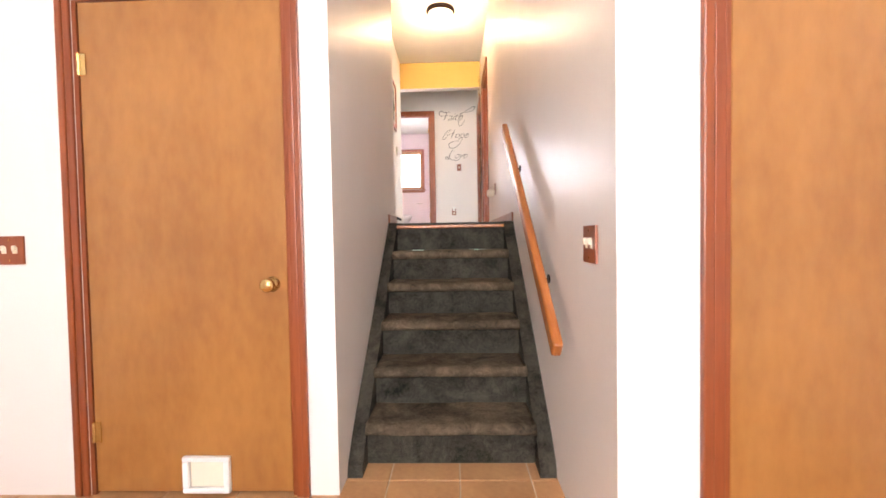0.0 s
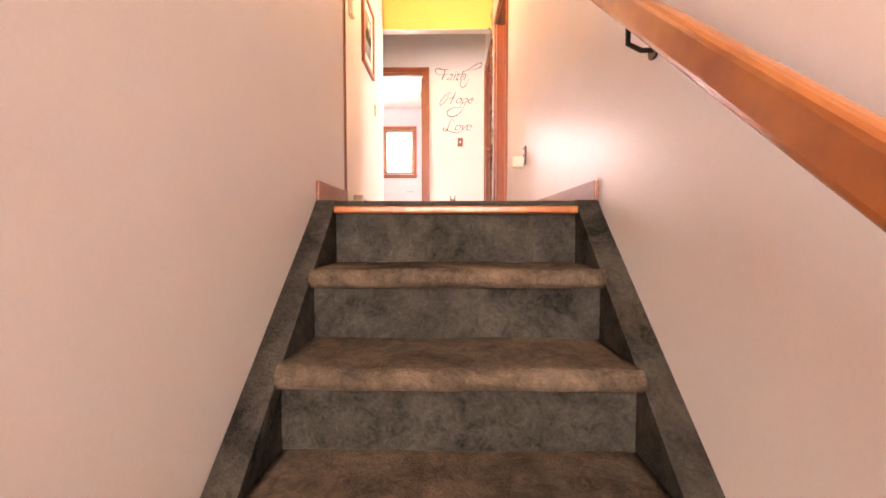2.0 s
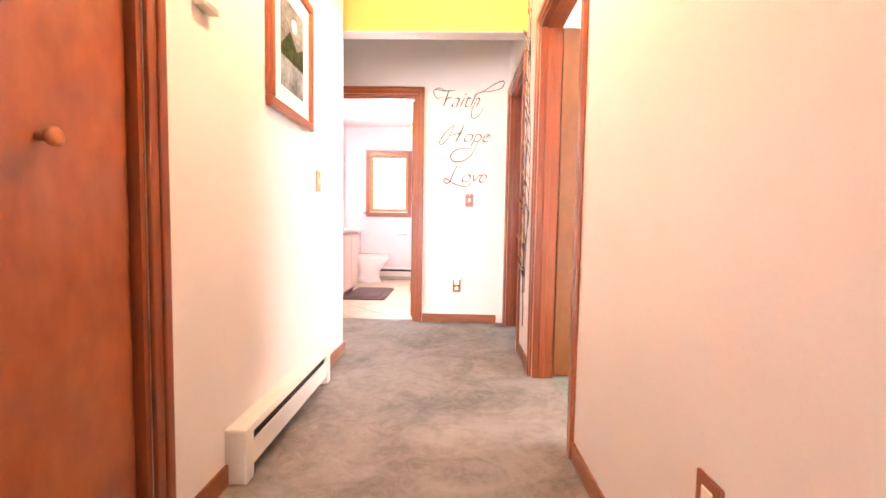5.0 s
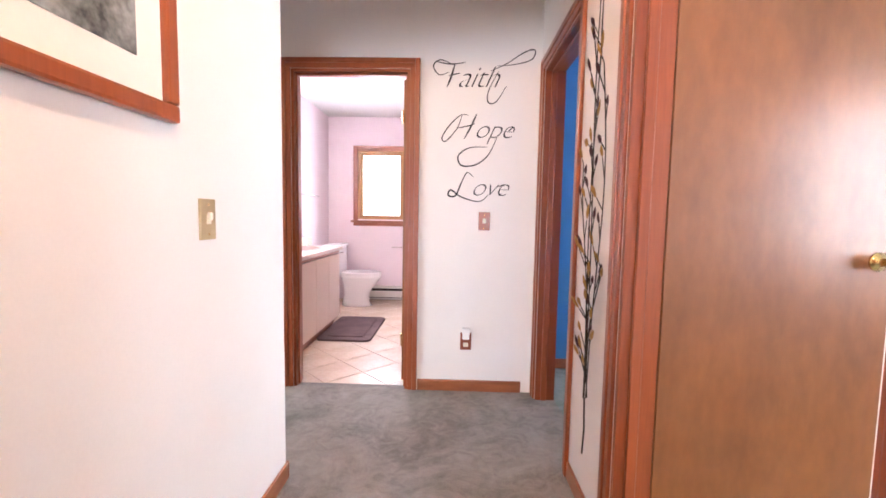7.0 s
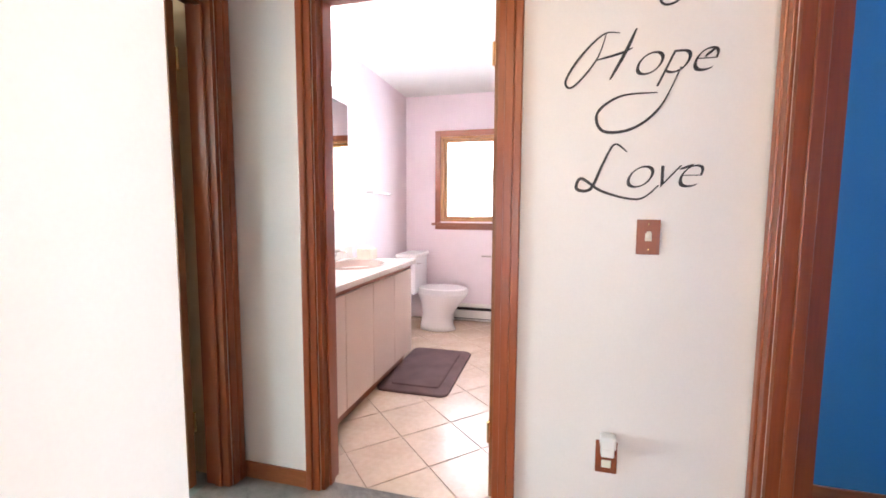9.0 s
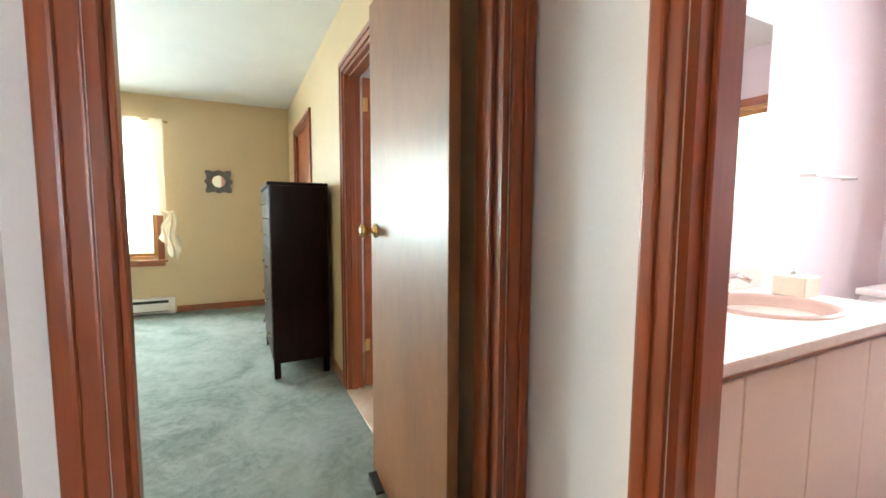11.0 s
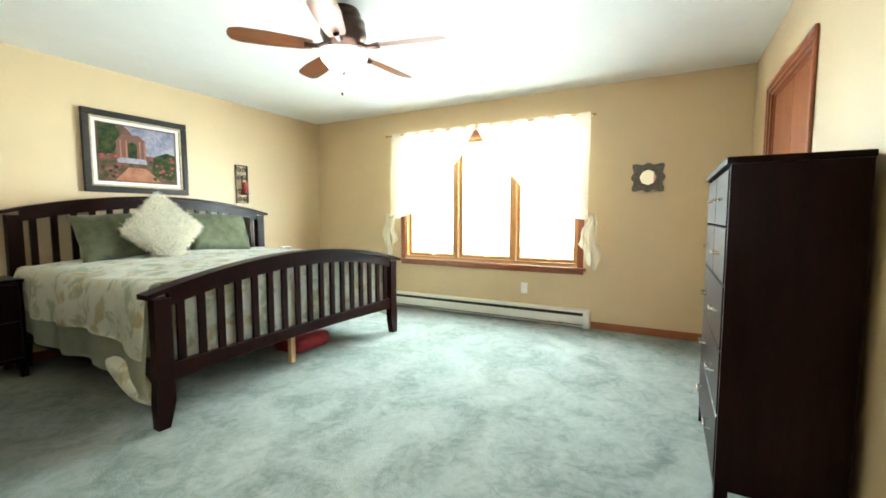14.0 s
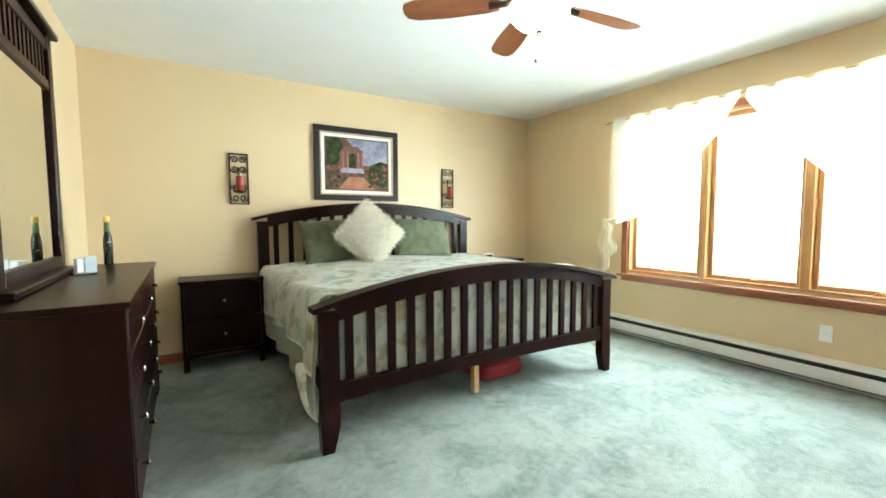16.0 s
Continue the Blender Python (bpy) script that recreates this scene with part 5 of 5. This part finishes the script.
part("deck_corner", B((0.40, 0.545, 1.25, 1.46, 0.0, 0.0345), (0.0, 0.1, 1.25, 1.46, 0.0, 0.0345), (0.40, 0.545, 0.0, 0.2, 0.0, 0.0345), (0.0, 0.1, 0.0, 0.2, 0.0, 0.0345)), COUNTER, t)
part("end_edge", B((0, 0.56, 1.44, 1.46, 0.0, 0.034)), COUNTER, t)
part("backsplash", B((0, 0.018, 0, 1.46, 0.035, 0.13), r=0.003), COUNTER, t)
t = thing("sink", "round cream bathroom sink with a raised rim", "sink", (-0.79, 9.635, 0.821))
bm = N()
prev = None
for r, z in ((1.07, 0.0), (1.06, 0.010), (1.0, 0.012), (0.96, 0.0), (0.85, -0.07), (0.55, -0.12), (0.08, -0.13)):
    ring = [bm.verts.new((0.19 * r * math.cos(2 * math.pi * i / 36), 0.235 * r * math.sin(2 * math.pi * i / 36), z)) for i in range(36)]
    if prev:
        for i in range(36):
            bm.faces.new((prev[i], prev[(i + 1) % 36], ring[(i + 1) % 36], ring[i]))
    prev = ring
bm.faces.new(prev)
part("bowl", bm, SINKM, t, "", True)
t = thing("faucet", "brushed nickel two-handle faucet", "faucet", (-0.99, 9.635, 0.822))
part("base", B((-0.022, 0.022, -0.075, 0.075, 0, 0.018), r=0.008, seg=2), STEEL, t)
part("spout", tube([(0, 0, 0.01), (0, 0, 0.05), (0.03, 0, 0.085), (0.085, 0, 0.10), (0.13, 0, 0.085)], [0.015, 0.014, 0.012, 0.011, 0.010], 12), STEEL, t, "", True)
for y in (-0.055, 0.055):
    part("handle", tube([(0, y, 0.015), (0, y, 0.045), (0.012, y * 1.3, 0.06), (-0.005, y * 1.9, 0.068)], [0.011, 0.010, 0.008, 0.006], 10), STEEL, t, "", True)
t = thing("tissue_box", "small pale tissue box on the counter", "tissue box", (-0.86, 9.98, 0.822))
part("box", B((-0.06, 0.06, -0.06, 0.06, 0, 0.085), r=0.004), PLASTIC, t)
part("tissue", sheet(lambda u, v: (0.03 * (u - 0.5), 0.05 * (v - 0.5), 0.086 + 0.03 * math.sin(math.pi * u) * (0.6 + 0.4 * math.sin(5 * v))), 8, 8), WHITEP, t)
t = thing("bathroom_mirror", "wide frameless mirror above the vanity", "mirror", (-1.059, 8.70, 1.20))
part("glass", B((0, 0.006, 0, 1.36, 0, 0.82)), MIRROR, t)
t = thing("vanity_light", "wall light bar with round glowing bulbs", "wall light", (-1.055, 9.0, 2.10))
part("bar", B((0, 0.03, 0, 0.75, -0.05, 0.05), r=0.006), STEEL, t)
for i in range(4):
    part("globe", lathe([(0.02, 0.03), (0.045, 0.06), (0.05, 0.085), (0.035, 0.12), (0.008, 0.13)], 16, "x", (0, 0.09 + 0.19 * i, 0)), LAMPW, t, "lit frosted globe", True).visible_shadow = False
t = thing("toilet", "white porcelain toilet with its lid closed", "toilet", (-0.95, 11.06, 0))
part("tank", B((0.0, 0.19, -0.22, 0.22, 0.37, 0.74), r=0.03, seg=3), PORC, t)
part("tank_lid", B((-0.005, 0.205, -0.235, 0.235, 0.741, 0.775), r=0.012, seg=2), PORC, t)


def oval(sx, sy, cx, prof):
    bm = N()
    prev = None
    for r, z, dx in prof:
        ring = [bm.verts.new((cx + dx + sx * r * math.cos(2 * math.pi * i / 32), sy * r * math.sin(2 * math.pi * i / 32), z)) for i in range(32)]
        if prev:
            for i in range(32):
                bm.faces.new((prev[i], prev[(i + 1) % 32], ring[(i + 1) % 32], ring[i]))
        else:
            bm.faces.new(ring[::-1])
        prev = ring
    bm.faces.new(prev)
    return bm


part("bowl", oval(0.26, 0.185, 0.42, [(0.72, 0.0, -0.05), (0.66, 0.05, -0.06), (0.60, 0.16, -0.05), (0.78, 0.27, -0.02), (0.98, 0.36, 0.0), (1.0, 0.39, 0.0)]), PORC, t, "", True)
part("seat", oval(0.262, 0.188, 0.42, [(1.0, 0.391, 0), (1.01, 0.40, 0), (1.0, 0.41, 0)]), PORC, t)
part("lid", oval(0.258, 0.186, 0.42, [(1.0, 0.412, 0), (1.0, 0.424, 0), (0.9, 0.432, 0)]), PORC, t)
part("flush_lever", tube([(0.19, -0.15, 0.68), (0.21, -0.15, 0.68), (0.215, -0.09, 0.675)], 0.006), STEEL, t)
t = thing("paper_holder", "small chrome paper holder on the wall", "paper holder", (-0.12, 11.449, 0.72))
part("bar", tube([(-0.07, 0, 0), (-0.07, -0.05, 0), (0.07, -0.05, 0), (0.07, 0, 0)], 0.007), STEEL, t)
t = thing("towel_rail", "nickel towel rail on the bathroom wall", "towel rail", (-1.055, 10.62, 1.36))
part("bar", tube([(0, -0.22, 0), (0.06, -0.22, 0), (0.06, 0.22, 0), (0, 0.22, 0)], 0.008), STEEL, t)
t = thing("bath_mat", "brown plush bath mat with a sculpted border", "bath mat", (-0.345, 9.94, 0.0))


def rrect(w, h, r):
    return [(sx * (w - r) + r * math.cos(a + q), sy * (h - r) + r * math.sin(a + q)) for sx, sy, q in ((1, 1, 0), (-1, 1, math.pi / 2), (-1, -1, math.pi), (1, -1, 1.5 * math.pi)) for a in (0, 0.4, 0.8, 1.2, 1.57)]


def slab(w, h, r, z0, z1):
    b = N()
    prev = None
    for s, z in ((1, z0), (1, z1 - 0.006), (0.985, z1)):
        ring = [b.verts.new((x * s, y * s, z)) for x, y in rrect(w, h, r)]
        if prev:
            for i in range(len(ring)):
                b.faces.new((prev[i], prev[(i + 1) % len(ring)], ring[(i + 1) % len(ring)], ring[i]))
        prev = ring
    b.faces.new(prev)
    return b


part("border", slab(0.25, 0.44, 0.06, 0.0, 0.018), RUG, t)
part("raised_field", slab(0.17, 0.35, 0.03, 0.018, 0.026), RUG, t)

# red spread on a low bed in the blue room
t = thing("red_bed", "low bed with a red cover in the blue room", "bed", (3.0, 9.7, 0))
part("base", B((-0.7, 0.9, -0.6, 0.6, 0.0, 0.3)), ESP, t)
part("cover", B((-0.72, 0.92, -0.62, 0.62, 0.3, 0.62), r=0.08, seg=3), REDB, t)


# ---- floor tiles, the last pieces ----
def tiles(parent_name, origin, size, gap, nx, ny, turn, room, material, z):
    """Square tiles turned about z; whole ones share one mesh, those at the walls are cut to the room (x0, x1, y0, y1)."""
    holder = bpy.data.objects[parent_name]
    half = size / 2
    bm = B((-half, half, -half, half, -0.012, 0.0), r=0.003)
    me = bpy.data.meshes.new("tile")
    bm.to_mesh(me)
    bm.free()
    me.materials.append(material)
    c, s = math.cos(turn), math.sin(turn)
    reach = half * (abs(c) + abs(s))
    x0, x1, y0, y1 = room
    for i in range(-nx, nx):
        for j in range(-ny, ny):
            a, b = i * (size + gap), j * (size + gap)
            x, y = origin[0] + c * a - s * b, origin[1] + s * a + c * b
            if not (x0 - reach < x < x1 + reach and y0 - reach < y < y1 + reach):
                continue
            at, data = pose(x, y, z, 0, 0, math.degrees(turn)), me
            if not (x0 + reach < x < x1 - reach and y0 + reach < y < y1 - reach):
                cut = bmesh.new()
                cut.from_mesh(me)
                bmesh.ops.transform(cut, matrix=at, verts=cut.verts)
                for p, d in (((x0, 0, 0), (-1, 0, 0)), ((x1, 0, 0), (1, 0, 0)), ((0, y0, 0), (0, -1, 0)), ((0, y1, 0), (0, 1, 0))):
                    bmesh.ops.bisect_plane(cut, geom=cut.verts[:] + cut.edges[:] + cut.faces[:], plane_co=p, plane_no=d, clear_outer=True)
                if sum(f.calc_area() for f in cut.faces) < 0.004:
                    cut.free()
                    continue
                bmesh.ops.transform(cut, matrix=at.inverted(), verts=cut.verts)
                data = bpy.data.meshes.new("tile")
                cut.to_mesh(data)
                cut.free()
                data.materials.append(material)
            o = new("tile", data)
            o.parent = holder
            o.matrix_local = at


tiles("floor_foyer", (0.30, 2.70), 0.30, 0.005, 10, 14, 0.0, (-1.6, 2.6, -0.88, 3.2), TERRA, LOW)
tiles("floor_bathroom", (0.0, 9.0), 0.30, 0.006, 14, 14, math.pi / 4, (-1.06, 1.2, 8.575, 11.45), TILE, 0.0)
